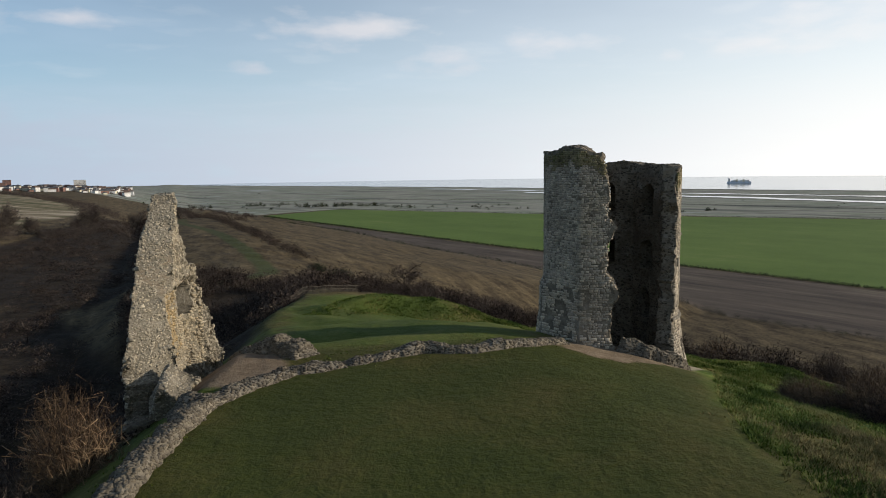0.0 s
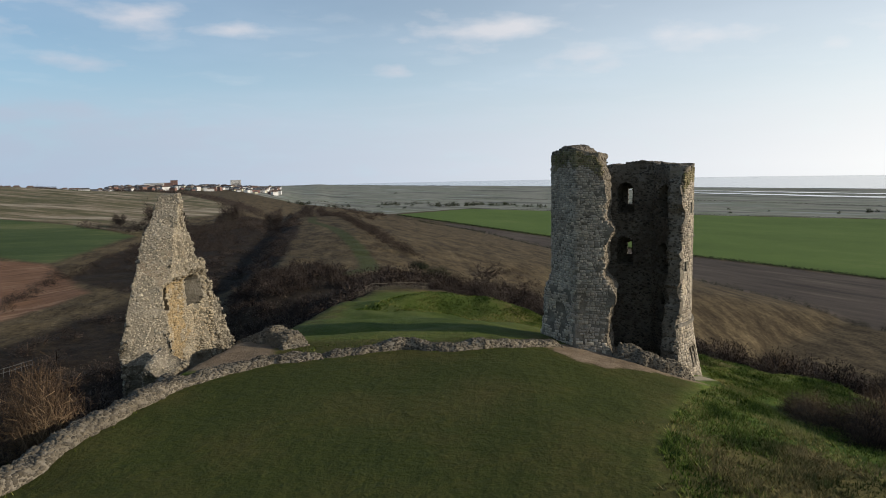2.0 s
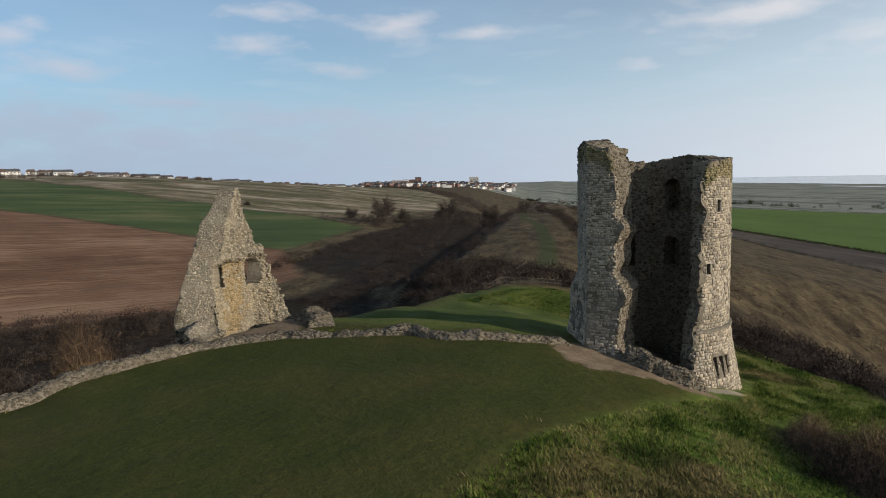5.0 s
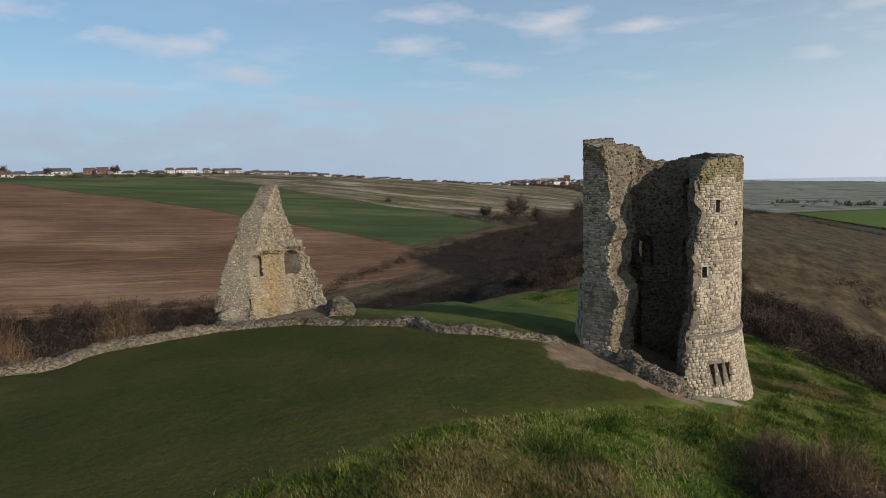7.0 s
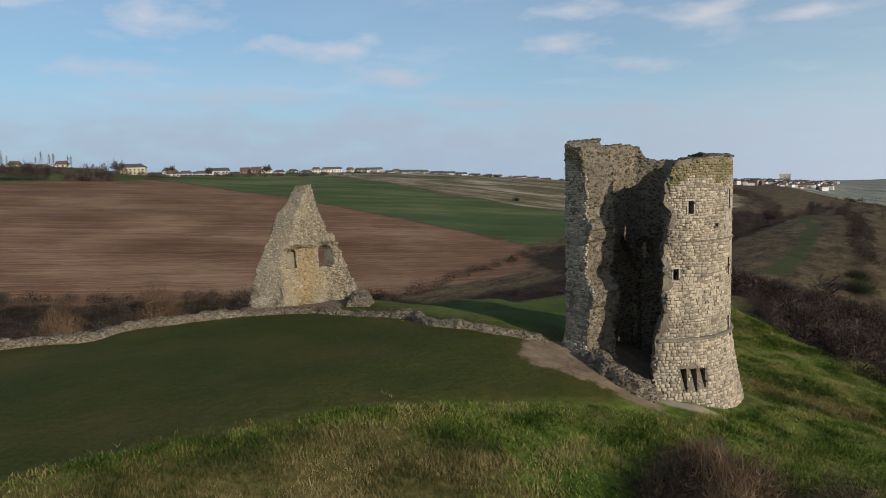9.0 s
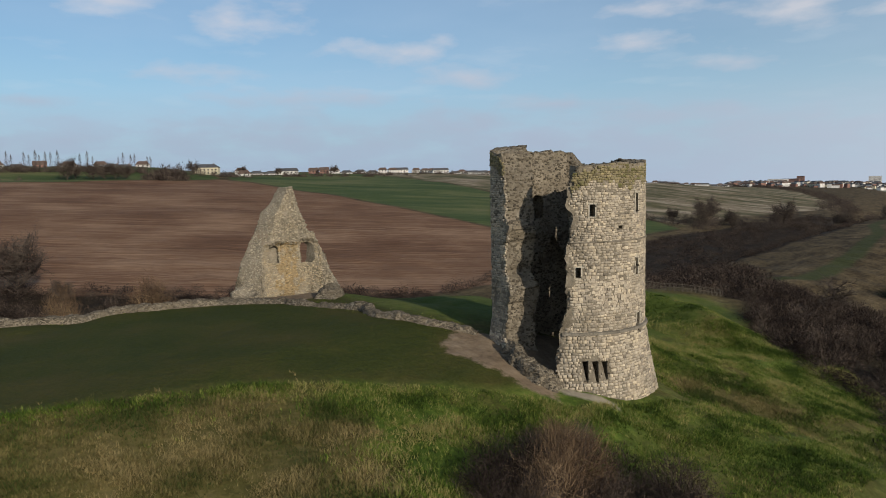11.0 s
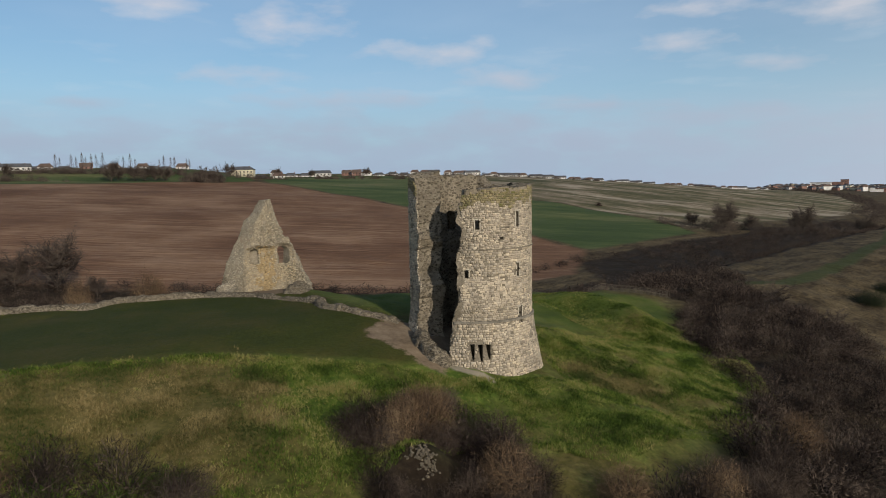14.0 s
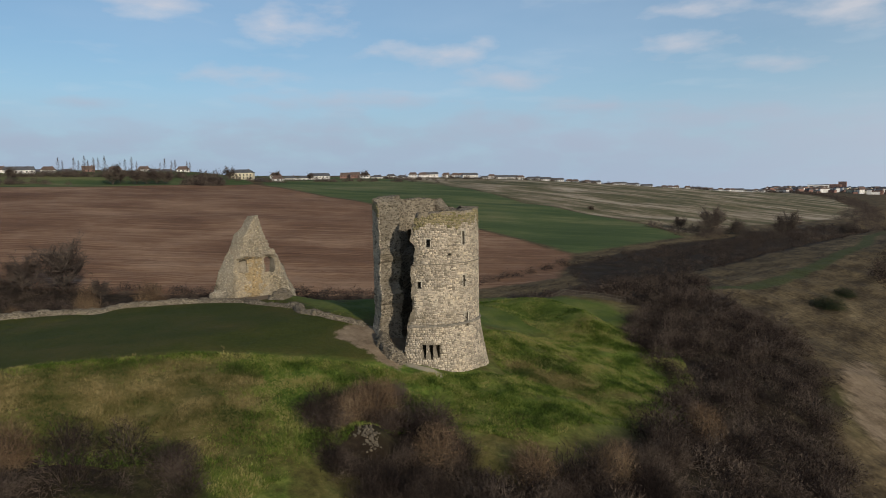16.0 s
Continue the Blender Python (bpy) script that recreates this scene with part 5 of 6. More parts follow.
HERO = [dome_form(300 + i, 4200, 0.0085, 40, 0.26, True, (0.14, 0.4), 0.2) for i in range(3)]
for i, (x, y, rad, ht, mat, lab) in enumerate([
        (-15.0, 27.0, 2.2, 4.6, M_TAN, "round tan leafless shrub behind the low wall"),
        (-16.4, 20.2, 2.0, 5.2, M_TAN, "spiky tan leafless shrub behind the low wall"),
        (25.2, 39.6, 2.7, 3.3, M_TAN, "large straw-brown leafless shrub on the bank below the tower"),
        (28.2, 43.4, 2.4, 3.0, M_SCRUB, "dark leafless shrub on the bank below the tower"),
        (22.0, 43.0, 1.3, 1.5, M_SCRUB, "dark leafless shrub close below the tower"),
        (-19.5, 47.5, 2.3, 4.5, M_SCRUB, "grey-brown leafless shrub behind the ruined fragment"),
        (31.4, 42.2, 2.3, 2.8, M_TAN, "brown leafless shrub low on the bank"),
        (26.4, 37.6, 2.2, 2.9, M_TAN, "straw-brown leafless shrub on the bank below the tower"),
        (22.4, 41.2, 1.6, 2.2, M_TAN, "low tan leafless shrub below the tower"),
        (34.6, 48.0, 2.2, 2.6, M_TAN, "pale brown leafless shrub on the bank"),
        (35.0, 55.0, 2.2, 2.8, M_TAN, "pale brown leafless shrub at the scrub's edge"),
        (34.5, 60.5, 2.4, 3.2, M_SCRUB, "grey-brown leafless shrub at the scrub's edge"),
        (28.6, 71.0, 2.4, 3.2, M_TAN, "tan leafless shrub at the scrub's edge"),
        (27.0, 16.0, 2.2, 2.6, M_TAN, "pale brown leafless shrub among purplish scrub"),
        (30.0, 25.0, 2.0, 2.4, M_SCRUB, "dark leafless shrub at the foot of the straw slope"),
        (-14.6, 13.0, 1.2, 2.4, M_TAN, "small tan leafless shrub behind the low wall"),
        (-325.5, 340, 3.0, 3.2, M_SCRUB, "lone dark bush in the stubble field"),
        (-25.5, 168, 4.6, 3.4, M_GORSE, "spreading dark bush on the grassy spur"),
        (-34, 186, 3.4, 2.6, M_GORSE, "dark bush beside the spur track")]):
    shrub("shrub", x, y, rad, ht, HERO[i % 3], mat, lab, "shrubs round the castle")


def tree_form(seed, tall, spread, narrow=False, twig_w=0.05, limbs=9, subs=7, tw=7):
    """A bare tree: trunk and limbs apart from the crown of twigs. Unit: metres."""
    r = random.Random(seed)
    trunk, crown = ([], []), ([], [])
    p, d = Vector((0, 0, -0.3)), Vector((0, 0, 1))
    spine = [p.copy()]
    for i in range(7):
        d = (d + Vector((r.uniform(-0.1, 0.1), r.uniform(-0.1, 0.1), 0.15)) * (0.25 if narrow else 1.0)).normalized()
        p = p + d * tall * (0.9 if narrow else 0.62) / 7
        spine.append(p.copy())
    for turn in range(3):
        ribbon(trunk, spine, tall * (0.012 if narrow else 0.035), tall * 0.006, r)
    for i in range(limbs):
        t = r.uniform(0.1, 1.0) * 6.9
        k = int(t)
        q = spine[k].lerp(spine[k + 1], t - k)
        th = r.uniform(0, 6.283)
        if narrow:
            ld = Vector((math.cos(th) * 0.32, math.sin(th) * 0.32, 1)).normalized()
            ln = tall * r.uniform(0.15, 0.3)
        else:
            ld = Vector((math.cos(th), math.sin(th), r.uniform(0.25, 0.9))).normalized()
            ln = spread * r.uniform(0.75, 1.1)
        pts = [q]
        for _ in range(4):
            ld = (ld + Vector((r.uniform(-0.25, 0.25), r.uniform(-0.25, 0.25), r.uniform(-0.1, 0.3)))).normalized()
            pts.append(pts[-1] + ld * ln / 4)
        ribbon(trunk, pts, tall * (0.006 if narrow else 0.016), tall * 0.003, r)
        for _ in range(subs):
            t2 = r.uniform(0.3, 1.0) * 3.99
            k2 = int(t2)
            o = pts[k2].lerp(pts[k2 + 1], t2 - k2)
            sd = (ld * 0.5 + Vector((r.gauss(0, 0.7), r.gauss(0, 0.7), r.gauss(0.3, 0.5)))).normalized()
            if narrow:
                sd = (sd + Vector((0, 0, 2))).normalized()
            sl = (tall * 0.1 if narrow else spread * r.uniform(0.3, 0.5))
            m2 = o + sd * sl * 0.55
            tip = m2 + (sd + Vector((r.uniform(-0.4, 0.4), r.uniform(-0.4, 0.4), r.uniform(-0.2, 0.4)))).normalized() * sl * 0.45
            ribbon(crown, [o, m2, tip], twig_w * 1.6, twig_w * 0.7, r)
            for _ in range(tw):
                oo = o.lerp(tip, r.uniform(0.2, 1.0))
                td = (sd * 0.6 + Vector((r.gauss(0, 0.8), r.gauss(0, 0.8), r.gauss(0.2, 0.6)))).normalized()
                if narrow:
                    td = (td + Vector((0, 0, 1.5))).normalized()
                ribbon(crown, [oo, oo + td * sl * r.uniform(0.25, 0.55)], twig_w * 0.8, 0, r)
    return trunk, crown


def tree(name, form, mat, label, group=""):
    thing = tagged(new(name), label, "tree", group)
    for nm, (v, f) in zip(("trunk", "crown"), form):
        me = bpy.data.meshes.new(nm)
        mesh_from(me, np.array([tuple(q) for q in v]), np.array(f))
        me.materials.append(mat)
        ob = new(nm, me)
        ob.parent = thing
    return thing


def place_tree(src, x, y, scale=1.0, turn=0.0, first=False, sink=0.2):
    m = pose(x, y, ground_z(x, y) - sink, 0, 0, turn) @ Matrix.Diagonal((scale, scale, scale, 1))
    if first:
        src.matrix_world = m
        return src
    return copy_thing(src, m @ Matrix.Diagonal((*(1 / q for q in src.scale), 1)))


big = tree("bare_tree", tree_form(1, 14, 7.2, False, 0.075, 52, 14, 9), M_BARK, "large leafless tree with a round twiggy crown", "bare trees")
place_tree(big, -141, 13, 1.1, 0, True)
for x, y, sc, tn in [(-147, 3, 0.75, 77), (-152, -8, 0.8, 140), (-134, 22, 0.4, 210), (-211, 334, 1.2, 40), (-208, 352, 0.7, 100), (-230, 330, 0.6, 200), (-182, 360, 1.05, 10), (-178, 408, 1.0, 300), (-160, 420, 0.6, 150), (-196, 372, 0.5, 60)]:
    place_tree(big, x, y, sc, tn)
small = tree("young_bare_tree", tree_form(2, 6, 2.6, False, 0.05, 16, 9, 7), M_BARK, "small leafless tree with spreading twigs", "bare trees")
place_tree(small, -6.5, 112.5, 1.15, 0, True)
for x, y, sc, tn in [(-34, 104, 1.0, 50), (-28, 118, 0.9, 190), (-3, 122, 0.8, 80), (-58, 128, 0.9, 33)]:
    place_tree(small, x, y, sc, tn)


# ---- rough grass ----
def grass_tufts(name, pts, count, seed, lo, hi, label, keep_off=(), mat=M_BLADES):
    """Tussocks of blades, joined."""
    rs = np.random.RandomState(seed)
    xs, ys = [p[0] for p in pts], [p[1] for p in pts]
    x = rs.uniform(min(xs) - 1.5, max(xs) + 1.5, count * 3)
    y = rs.uniform(min(ys), max(ys), count * 3)
    ok = polygon_distance(x, y, pts) > (rs.normal(0.3, 1.2, len(x)) if mat is not M_BLADES else 0.0)
    for hole in keep_off:
        ok &= polygon_distance(x, y, hole) < 0.3 + (rs.normal(0, 1.3, len(x)) if mat is M_BLADES and len(hole) < 12 else 0.0)
    lush = waves(x, y, 5, seed + 1)
    ok &= rs.uniform(-1.2, 0.6, len(x)) < lush
    x, y, lush = x[ok][:count], y[ok][:count], lush[ok][:count]
    z = height(x, y)
    vs, fs = [], []
    k = 5
    for b in range(k):
        th = rs.uniform(0, 6.283, len(x))
        ln = rs.uniform(lo, hi, len(x)) * (1 + 0.4 * lush)
        out = rs.uniform(0.5, 1.8, len(x)) * ln
        wd = rs.uniform(0.018, 0.04, len(x))
        bx, by = x + rs.uniform(-0.1, 0.1, len(x)), y + rs.uniform(-0.1, 0.1, len(x))
        p0 = np.stack([bx - np.sin(th) * wd, by + np.cos(th) * wd, z - 0.05], 1)
        p1 = np.stack([bx + np.sin(th) * wd, by - np.cos(th) * wd, z - 0.05], 1)
        p2 = np.stack([bx + np.cos(th) * out, by + np.sin(th) * out, z + ln], 1)
        base = b * len(x) * 3
        vs.append(np.stack([p0, p1, p2], 1).reshape(-1, 3))
        i = np.arange(len(x)) * 3 + base
        fs.append(np.stack([i, i + 1, i + 2], 1))
    me = bpy.data.meshes.new(name)
    mesh_from(me, np.concatenate(vs), np.concatenate(fs))
    me.materials.append(mat)
    return tagged(new(name, me), label, "grass", kind="stuff")


TOWER_RING = [(TC[0] + 6.6 * math.cos(radians(a)), TC[1] + 6.6 * math.sin(radians(a))) for a in range(0, 360, 20)]
grass_tufts("rough_grass_slope", [(12.8, -10), (12.6, 28), (14.2, 35), (16.6, 42), (18.5, 46), (18.5, 56), (7, 59), (3, 72), (0, 88), (6, 90), (20, 80), (28, 70), (29, 58), (31, 50), (27, 44), (30, 34), (34, 28), (29, 24), (27, 10), (27, -10)], 90000, 5, 0.05, 0.22, "rough tussocky green grass on the slope", (TOWER_RING, FIELDS["dirt"], FIELDS["straw"], FIELDS["thistle"]))
grass_tufts("straw_grass", FIELDS["straw"], 15000, 8, 0.05, 0.2, "straw-coloured winter grass on the slope", (), M_STRAW)
grass_tufts("thistle_grass", FIELDS["thistle"], 2600, 9, 0.05, 0.22, "dry straw and dead stalks beside the tower", (), M_STRAW)
grass_tufts("rough_grass_bank", [(-15, 72), (-12, 70), (4, 72), (8, 80), (2, 86), (-8, 83)], 4500, 6, 0.06, 0.22, "long yellowing grass on the earth bank")
grass_tufts("turf_edge_grass", [(-12.8, 4), (-10.2, 4), (-10.2, 31), (-8.5, 36), (-4, 38), (0, 39.6), (5, 41.6), (8, 44), (7.4, 46.5), (-1, 43), (-7.5, 41), (-10.6, 34), (-12.8, 32)], 1100, 7, 0.04, 0.1, "longer grass along the foot of the ruined walls")


# ---- fences ----
def stake(r, h, w):
    bm = bmesh.new()
    bmesh.ops.create_cone(bm, segments=6, radius1=w, radius2=w * 0.7, depth=h, cap_ends=True)
    bmesh.ops.translate(bm, verts=bm.verts, vec=(0, 0, h / 2 - 0.15))
    for v in bm.verts:
        v.co += noise.noise_vector(v.co * 5 + Vector((r.random() * 9, 0, 0))) * 0.012
    return bm


M_WOOD = stuff_mat("weathered fence wood", [(0.055, 0.046, 0.036), (0.10, 0.085, 0.066), (0.16, 0.14, 0.11)], 3.0, fine=10, bump=0.3)
M_IRON = stuff_mat("galvanised iron", [(0.06, 0.06, 0.06), (0.11, 0.11, 0.105)], 4.0, rough=0.5, bump=0.1, spec=0.5)


def run_fence(name, pts, step, h, w, mat, label, rails=(0.45, 0.9), post="pale"):
    r = random.Random(len(name))
    thing = tagged(new(name), label, "fence")
    length = sum(math.dist(a, b) for a, b in zip(pts, pts[1:]))
    me = None
    k = int(length / step)
    for i in range(k + 1):
        x, y = along_path(pts, i / k)
        if me is None:
            ob = part(post, stake(r, h, w), mat, thing)
            me = ob.data
        else:
            ob = new(post, me)
            ob.parent = thing
        ob.matrix_world = pose(x, y, ground_z(x, y), r.uniform(-5, 5), r.uniform(-5, 5), r.uniform(0, 360)) @ Matrix.Diagonal((1, 1, r.uniform(0.85, 1.1), 1))
    for hh in rails:
        bm = bmesh.new()
        prev = None
        for i in range(k + 1):
            x, y = along_path(pts, i / k)
            z = ground_z(x, y) + hh * h
            ring = [bm.verts.new((x + a, y + a, z + b)) for a, b in ((-0.02, -0.03), (0.02, -0.03), (0.02, 0.03), (-0.02, 0.03))]
            if prev:
                for j in range(4):
                    bm.faces.new((prev[j], prev[(j + 1) % 4], ring[(j + 1) % 4], ring[j]))
            prev = ring
        bm.normal_update()
        part("rail", bm, mat, thing)
    return thing


run_fence("paling_fence", [(-19.5, 88.3), (-16.5, 91.5), (-12.2, 97.5)], 0.17, 1.05, 0.035, M_WOOD, "weathered split-paling fence at the edge of the outer court")
run_fence("post_fence", [(-19.5, 88.3), (-27, 86), (-36, 82)], 1.3, 1.2, 0.05, M_WOOD, "wooden posts and wire along the edge of the court", post="post")
run_fence("iron_railing", [(-86, 88), (-82, 91), (-79, 97)], 0.9, 1.5, 0.03, M_IRON, "grey iron railing below the ruined fragment", post="bar")

# ---- houses and far trees on the skyline ----
M_RENDER = stuff_mat("pale house render", [(0.50, 0.48, 0.45), (0.62, 0.60, 0.57), (0.72, 0.70, 0.67)], 0.4, bump=0.1)
M_CREAM = stuff_mat("cream house render", [(0.42, 0.38, 0.27), (0.52, 0.47, 0.34), (0.6, 0.55, 0.42)], 0.4, bump=0.1)
M_BRICK = stuff_mat("red brick", [(0.15, 0.085, 0.068), (0.22, 0.125, 0.10), (0.29, 0.175, 0.14)], 0.5, bump=0.2)
M_TILE = stuff_mat("brown roof tiles", [(0.07, 0.05, 0.04), (0.115, 0.08, 0.065), (0.17, 0.12, 0.095)], 0.7, bump=0.3)
M_SLATE = stuff_mat("grey slates", [(0.05, 0.05, 0.055), (0.085, 0.085, 0.09), (0.13, 0.13, 0.13)], 0.7, bump=0.3)
M_PANE = stuff_mat("dark window glass", [(0.02, 0.024, 0.03), (0.04, 0.045, 0.055)], 2.0, rough=0.12, bump=0.0, spec=0.5)


def box(w, d, h, x=0.0, y=0.0, z=0.0, bevel=0.0):
    bm = bmesh.new()
    bmesh.ops.create_cube(bm, size=1)
    for v in bm.verts:
        v.co = Vector((x + v.co.x * w, y + v.co.y * d, z + (v.co.z + 0.5) * h))
    if bevel:
        bmesh.ops.bevel(bm, geom=bm.edges[:], offset=bevel, segments=1, affect="EDGES")
    return bm


def roof_form(w, d, h, z, hip):
    bm = bmesh.new()
    w2, d2 = w / 2 + 0.4, d / 2 + 0.4
    low = [bm.verts.new(p) for p in ((-w2, -d2, z), (w2, -d2, z), (w2, d2, z), (-w2, d2, z))]
    base = [bm.verts.new(p) for p in ((-w2, -d2, z - 0.2), (w2, -d2, z - 0.2), (w2, d2, z - 0.2), (-w2, d2, z - 0.2))]
    a, b = bm.verts.new((-w2 + hip, 0, z + h)), bm.verts.new((w2 - hip, 0, z + h))
    for f in ((low[0], low[1], b, a), (low[2], low[3], a, b), (low[1], low[2], b), (low[3], low[0], a), base[::-1]):
        bm.faces.new(f)
    for i in range(4):
        bm.faces.new((base[i], base[(i + 1) % 4], low[(i + 1) % 4], low[i]))
    bm.normal_update()
    return bm


def house(name, w, d, h, rh, hip, wall, roof, label, cols=3, rows=2, group="houses on the skyline"):
    thing = tagged(new(name), label, "house", group)
    part("wall", box(w, d, h + 1.5, z=-1.5), wall, thing)
    r = part("roof", roof_form(w, d, rh, h, hip), roof, thing)
    part("chimney", box(0.9, 0.6, 1.8, w * 0.28, 0.6, h + rh * 0.55), M_BRICK, r)
    for face in (-1, 1):
        for i in range(cols):
            for j in range(rows):
                win = part("window", box(1.3, 0.08, 1.2, (i - (cols - 1) / 2) * w / cols, face * (d / 2 + 0.02), 0.9 + j * 2.7), M_PANE, thing)
    return thing


KINDS = [house("villa", 11, 8, 5.4, 3.0, 2.5, M_RENDER, M_TILE, "white rendered two-storey house with a brown tiled roof", 3, 2),
         house("bungalow", 13, 8, 3.0, 2.6, 3.5, M_RENDER, M_SLATE, "low white bungalow with a grey slate roof", 3, 1),
         house("brick_house", 10, 8, 5.4, 3.2, 0.0, M_BRICK, M_TILE, "red brick house with a gabled tiled roof", 3, 2),
         house("terrace", 22, 8, 5.6, 3.0, 1.0, M_RENDER, M_SLATE, "long pale terrace under one slate roof", 6, 2)]
used = set()


def set_house(k, x, y, turn, scale=1.0, sink=0.0):
    src = KINDS[k]
    m = pose(x, y, ground_z(x, y) - sink, 0, 0, turn)
    if k not in used:
        used.add(k)
        src.matrix_world = m
        return src
    return copy_thing(src, m)


rr = random.Random(77)
RANGE = [(-76, 690), (-70, 760), (-65, 850), (-57, 1050), (-50, 1200), (-44, 1350), (-40, 1500), (-36, 1700), (-33, 1900)]
az = -75.5
while az < -34.5:
    d = lerp_table(RANGE, az) * rr.uniform(0.98, 1.06)
    x, y = 41 + d * math.sin(radians(az)), 13 + d * math.cos(radians(az))
    k = rr.choices((0, 1, 2, 3), (6, 4, 0.4, 4) if az > -66 else (3, 3, 1, 1))[0]
    set_house(k, x, y, -az + rr.uniform(-14, 14), sink=1.6)
    az += math.degrees((26 if k == 3 else 15) / d) * rr.uniform(0.6, 0.85 if az > -66 else 1.1)
for az, d, k in [(-95.6, 660, 0), (-94.4, 650, 3), (-93.2, 670, 1), (-92.6, 660, 0), (-91.4, 680, 1), (-90.0, 680, 2), (-88.2, 690, 0), (-86.2, 700, 0), (-85.4, 680, 1), (-84.6, 690, 1), (-83.4, 680, 0), (-77.6, 650, 1), (-76.2, 660, 0)]:
    set_house(k, 60 + d * math.sin(radians(az)), 20 + d * math.cos(radians(az)), -az + rr.uniform(-10, 10), sink=3.2)
hall = house("farmhouse", 19, 11, 6.2, 3.0, 4, M_CREAM, M_SLATE, "large cream house with a low hipped slate roof", 6, 2, "")
x, y = 74 + 662 * math.sin(radians(-79.2)), 21 + 662 * math.cos(radians(-79.2))
hall.matrix_world = pose(x, y, ground_z(x, y) - 0.4, 0, 0, 68)
# the town far along the shore: too many small houses to count, walls and hipped roofs
def far_town(count, seed):
    r = random.Random(seed)
    vs, fs, mats = [], [], []
    for i in range(count):
        az = radians(r.uniform(-36.5, -24.0))
        d = r.uniform(1650, 2900)
        x, y = d * math.sin(az), d * math.cos(az)
        w, dp, h, rh = r.uniform(8, 22), 8, r.choice((3.2, 5.6, 5.6, 8.4)), r.uniform(2.2, 3.4)
        m = pose(x, y, ground_z(x, y), 0, 0, r.uniform(0, 180))
        o = len(vs)
        for zz, k in ((-2, 1.0), (h, 1.0)):
            vs += [m @ Vector((sx * w / 2 * k, sy * dp / 2 * k, zz)) for sx, sy in ((-1, -1), (1, -1), (1, 1), (-1, 1))]
        fs += [(o + j, o + (j + 1) % 4, o + 4 + (j + 1) % 4, o + 4 + j) for j in range(4)]
        mats += [r.choices((0, 1, 2), (6, 2, 2))[0]] * 4
        o = len(vs)
        vs += [m @ Vector((sx * (w / 2 + 0.4), sy * (dp / 2 + 0.4), h)) for sx, sy in ((-1, -1), (1, -1), (1, 1), (-1, 1))]
        vs += [m @ Vector((sx * (w / 2 - 2.5), 0, h + rh)) for sx in (-1, 1)]
        fs += [(o, o + 1, o + 5, o + 4), (o + 2, o + 3, o + 4, o + 5), (o + 1, o + 2, o + 5), (o + 3, o, o + 4)]
        mats += [r.choice((3, 4))] * 4
    me = bpy.data.meshes.new("far_town")
    me.from_pydata([tuple(v) for v in vs], [], fs)
    for mt in (M_RENDER, M_CREAM, M_BRICK, M_TILE, M_SLATE):
        me.materials.append(mt)
    me.polygons.foreach_set("material_index", mats)
    return tagged(new("far_town", me), "crowded pale houses of a distant seaside town", "town", kind="stuff")


far_town(620, 5)


def tower_block(x, y, w, d, h, wall, label):
    thing = tagged(new("tower_block"), label, "building")
    part("wall", box(w, d, h + 2, z=-2), wall, thing)
    part("roof", box(w + 0.6, d + 0.6, 0.6, z=h), M_SLATE, thing)
    for j in range(int(h / 3)):
        for face in (-1, 1):
            part("window_band", box(w * 0.9, 0.1, 1.3, 0, face * (d / 2 + 0.03), 0.8 + j * 3), M_PANE, thing)
    thing.matrix_world = pose(x, y, ground_z(x, y), 0, 0, 30)


for az, d, w, h, mat, lab in [(-31.8, 2250, 20, 24, M_BRICK, "red-brown tower block in the far town"), (-27.3, 2500, 34, 28, M_RENDER, "pale slab block of flats in the far town"), (-32.4, 2200, 44, 16, M_BRICK, "broad red-brick block in the far town"), (-33.2, 2100, 50, 14, M_RENDER, "long pale block in the far town")]:
    tower_block(d * math.sin(radians(az)), d * math.cos(radians(az)), w, 16, h, mat, lab)

def poplar_form(seed, tall):
    """A narrow bare poplar: one straight stem and a feathery spindle of upright twigs."""
    r = random.Random(seed)
    trunk, crown = ([], []), ([], [])
    stem = [Vector((0, 0, -0.3)), Vector((0.1, 0, tall * 0.4)), Vector((0, 0.1, tall * 0.95))]
    for _ in range(2):
        ribbon(trunk, stem, 0.5, 0.1, r)
    for _ in range(420):
        h = 0.08 + 0.9 * r.random() ** 0.8
        rad = tall * 0.13 * math.sin(math.pi * min(1.0, h * 0.95 + 0.05)) ** 0.7 * r.random() ** 0.6
        th = r.uniform(0, 6.283)
        p = Vector((math.cos(th) * rad, math.sin(th) * rad, h * tall))
        ribbon(crown, [p - Vector((math.cos(th), math.sin(th), 5)) * r.uniform(0.15, 0.5), p], 0.11, 0, r)
    return trunk, crown


poplar = tree("poplar", poplar_form(5, 20), M_BARK, "tall narrow leafless poplar on the skyline", "poplars on the skyline")
first = True
for az, d, sc in [(-92.0, 650, 1.0), (-91.73, 655, 0.8), (-91.0, 660, 0.95), (-90.7, 660, 0.8), (-90.32, 655, 1.05), (-90.1, 660, 0.8), (-89.73, 660, 0.95), (-89.42, 655, 0.95), (-89.0, 655, 1.05), (-87.64, 660, 0.85), (-87.18, 655, 1.0), (-86.85, 660, 0.7), (-85.2, 660, 0.7), (-84.89, 660, 0.95), (-84.4, 660, 0.85), (-84.15, 660, 0.9), (-83.3, 660, 0.8), (-83.1, 665, 0.75)]:
    place_tree(poplar, 74 + d * math.sin(radians(az)), 21 + d * math.cos(radians(az)), sc * 0.78, az * 50, first)
    first = False
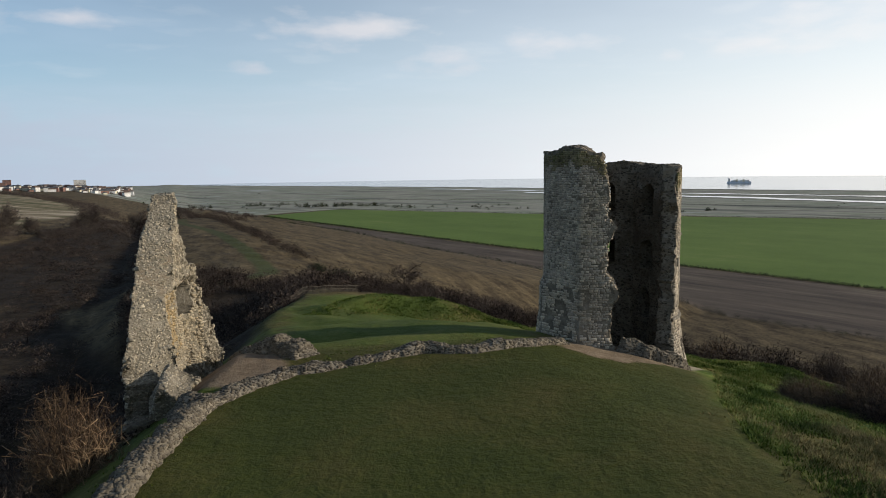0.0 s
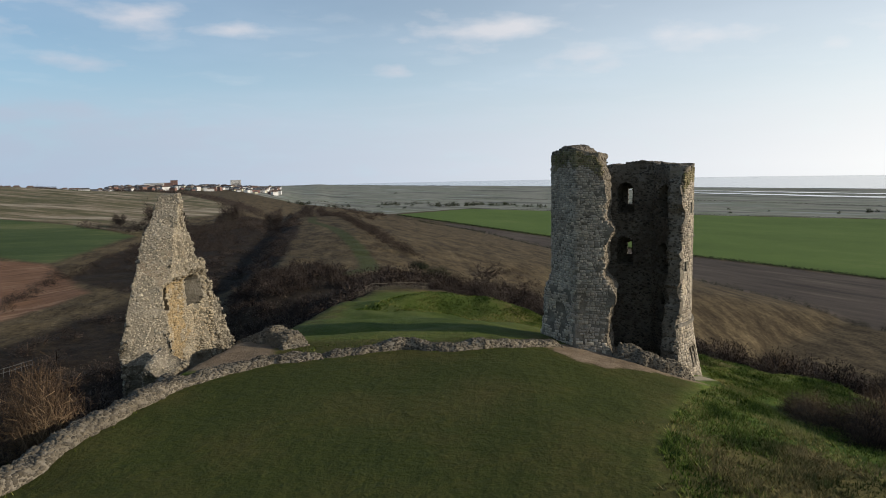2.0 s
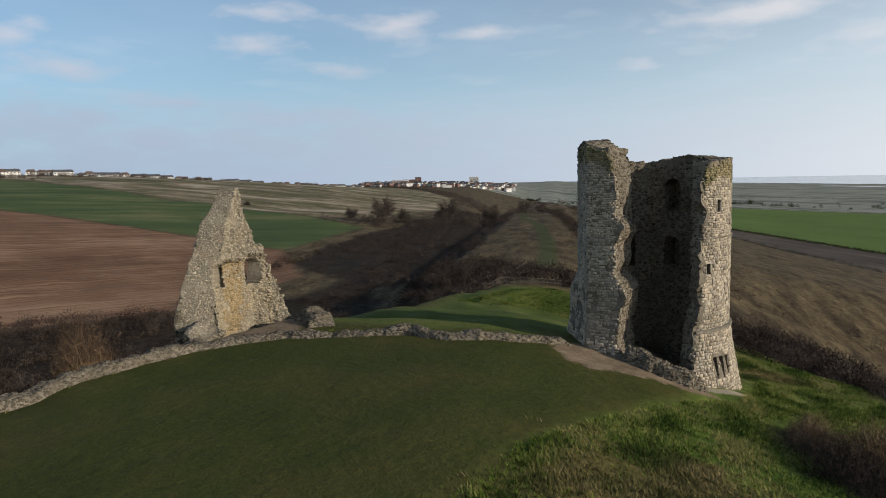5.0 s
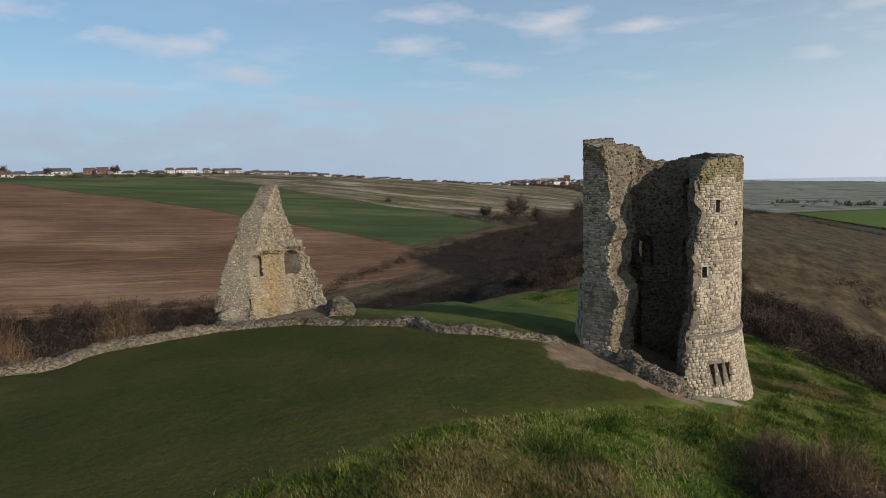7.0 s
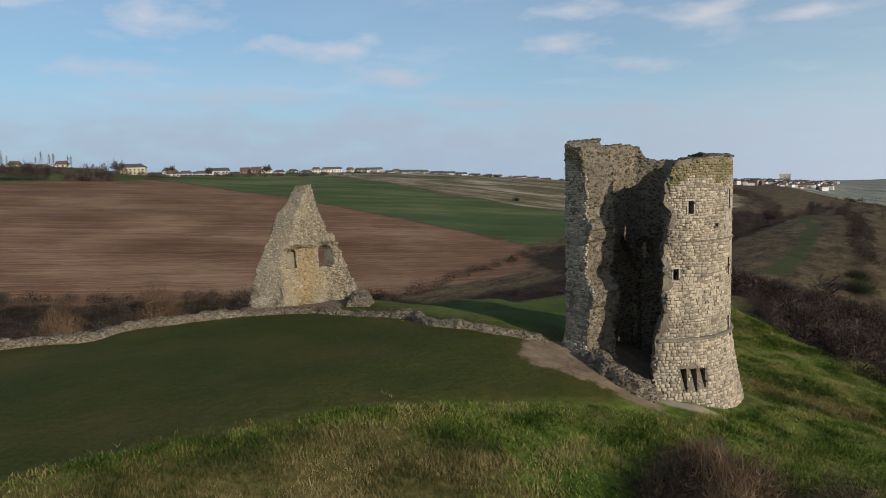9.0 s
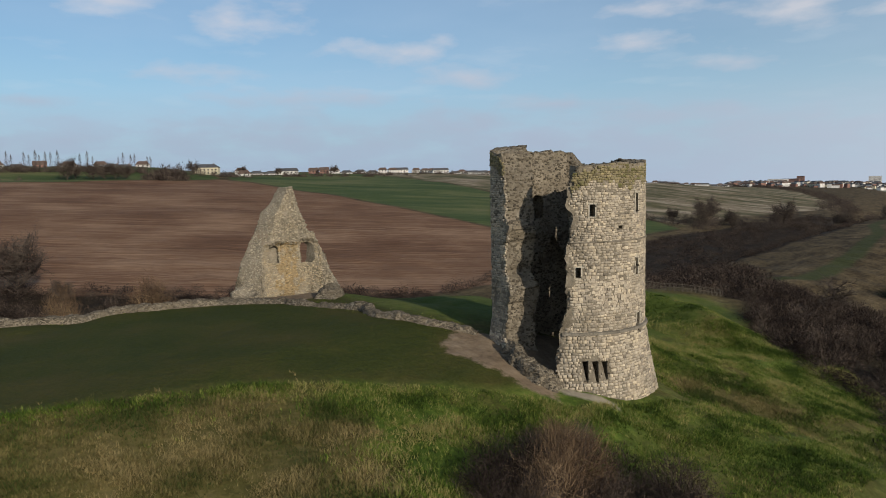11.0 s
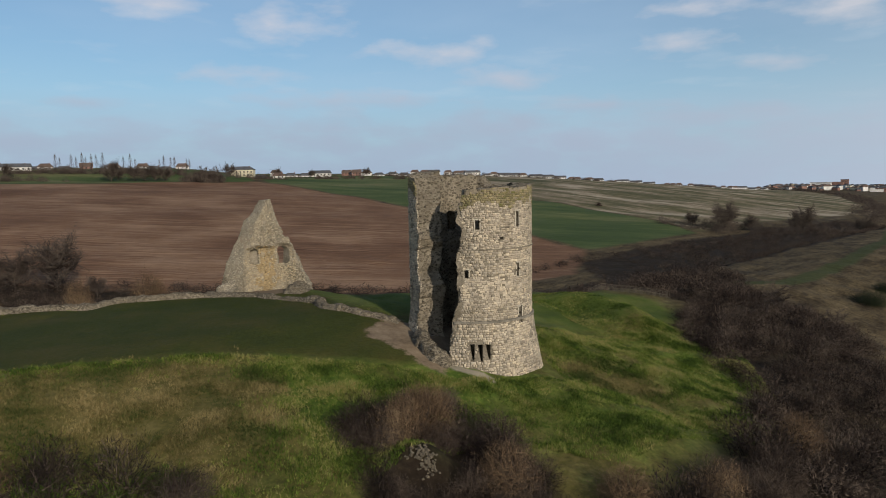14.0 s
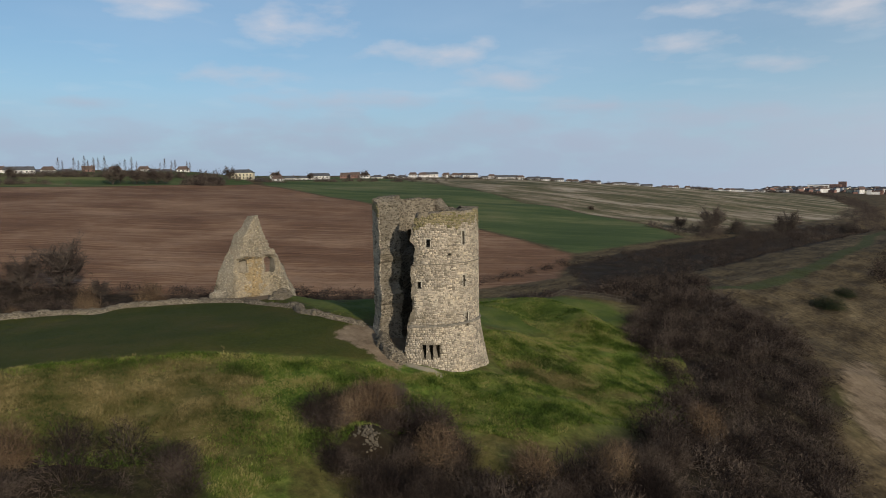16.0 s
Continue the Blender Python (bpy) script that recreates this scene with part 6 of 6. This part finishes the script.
for az, d, sc, tn in [(-88.5, 588, 1.15, 10), (-88.0, 600, 0.8, 60), (-86.9, 590, 0.9, 90), (-86.2, 592, 0.85, 130), (-85.5, 590, 0.95, 200), (-84.8, 596, 0.8, 15), (-80.2, 640, 0.85, 250), (-76.7, 700, 0.7, 20), (-94.9, 620, 0.7, 310), (-69.7, 780, 0.7, 44), (-74.0, 720, 0.6, 99)]:
    place_tree(big, 74 + d * math.sin(radians(az)), 21 + d * math.cos(radians(az)), sc, tn)
dark = []
r9 = random.Random(9)
for az, d, n_, rad in [(-83.0, 590, 6, 6.5), (-82.2, 590, 9, 8.5), (-81.4, 592, 9, 9.0), (-94.6, 592, 16, 4.2), (-96.5, 592, 12, 4.2), (-95, 640, 20, 4), (-93, 642, 24, 4), (-90, 644, 32, 4), (-87, 642, 34, 4), (-84.5, 642, 28, 4.2), (-79.5, 640, 8, 4), (-77.5, 650, 12, 3.6), (-73, 690, 24, 3.6), (-69, 740, 26, 3.6), (-66, 830, 22, 3.8), (-62, 900, 26, 3.8), (-57, 1040, 30, 4.2), (-53, 1120, 26, 4), (-50, 1200, 26, 4), (-44, 1360, 26, 4.5), (-38, 1580, 30, 5)]:
    for _ in range(n_):
        a2 = radians(az + r9.gauss(0, 0.35 if rad > 6 else 1.5))
        d2 = d + r9.uniform(-8, 8)
        q = rad * r9.uniform(0.6, 1.15)
        dark.append((74 + d2 * math.sin(a2), 21 + d2 * math.cos(a2), q, q * r9.uniform(1.1, 1.5)))
for _ in range(160):
    a2, d2, q = radians(r9.uniform(-34, -24)), r9.uniform(1700, 2600), r9.uniform(4, 8)
    dark.append((d2 * math.sin(a2), d2 * math.cos(a2), q, q * 1.1))
thicket("skyline_trees", dark, WOOD, M_BARK, "dark leafless garden trees and hedges among the skyline houses", 21)


# ---- ship in the estuary ----
def cargo_ship():
    thing = tagged(new("cargo_ship"), "grey container ship lying far out in the estuary", "ship")
    bm = bmesh.new()
    rows = []
    for i in range(13):
        t = i / 12
        hw = 8.0 * min(1.0, math.sin(math.pi * min(0.5, t * 1.8 + 0.12)), math.sin(math.pi * min(0.5, (1 - t) * 3 + 0.2)))
        x = -60 + 120 * t
        rows.append([bm.verts.new(p) for p in ((x, -hw, 9), (x, -hw * 0.8, -1), (x, hw * 0.8, -1), (x, hw, 9))])
    for a, b in zip(rows, rows[1:]):
        for j in range(4):
            bm.faces.new((a[j], b[j], b[(j + 1) % 4], a[(j + 1) % 4]))
    bm.faces.new(rows[0])
    bm.faces.new(rows[-1][::-1])
    bmesh.ops.recalc_face_normals(bm, faces=bm.faces[:])
    part("hull", bm, M_HULL, thing)
    part("bridge", box(9, 14, 16, -48, 0, 9, 0.4), M_RENDER, thing)
    part("funnel", box(4, 5, 8, -54, 0, 22, 0.3), M_HULL, thing)
    for i in range(8):
        part("container_stack", box(10, 14, 6 + (i * 7 % 3) * 2.6, -34 + i * 11.2, 0, 9, 0.2), (M_HULL, M_RENDER, M_CREAM)[i % 3], thing)
    thing.matrix_world = pose(942, 2222, -49.2, 0, 0, -25) @ Matrix.Diagonal((0.6, 0.6, 0.6, 1))


# grey hull paint, lightened so its colour carries the haze over the estuary
M_HULL = stuff_mat("haze-paled ship grey", [(0.62, 0.65, 0.70), (0.74, 0.77, 0.80)], 0.1, rough=0.6, bump=0.05)
cargo_ship()
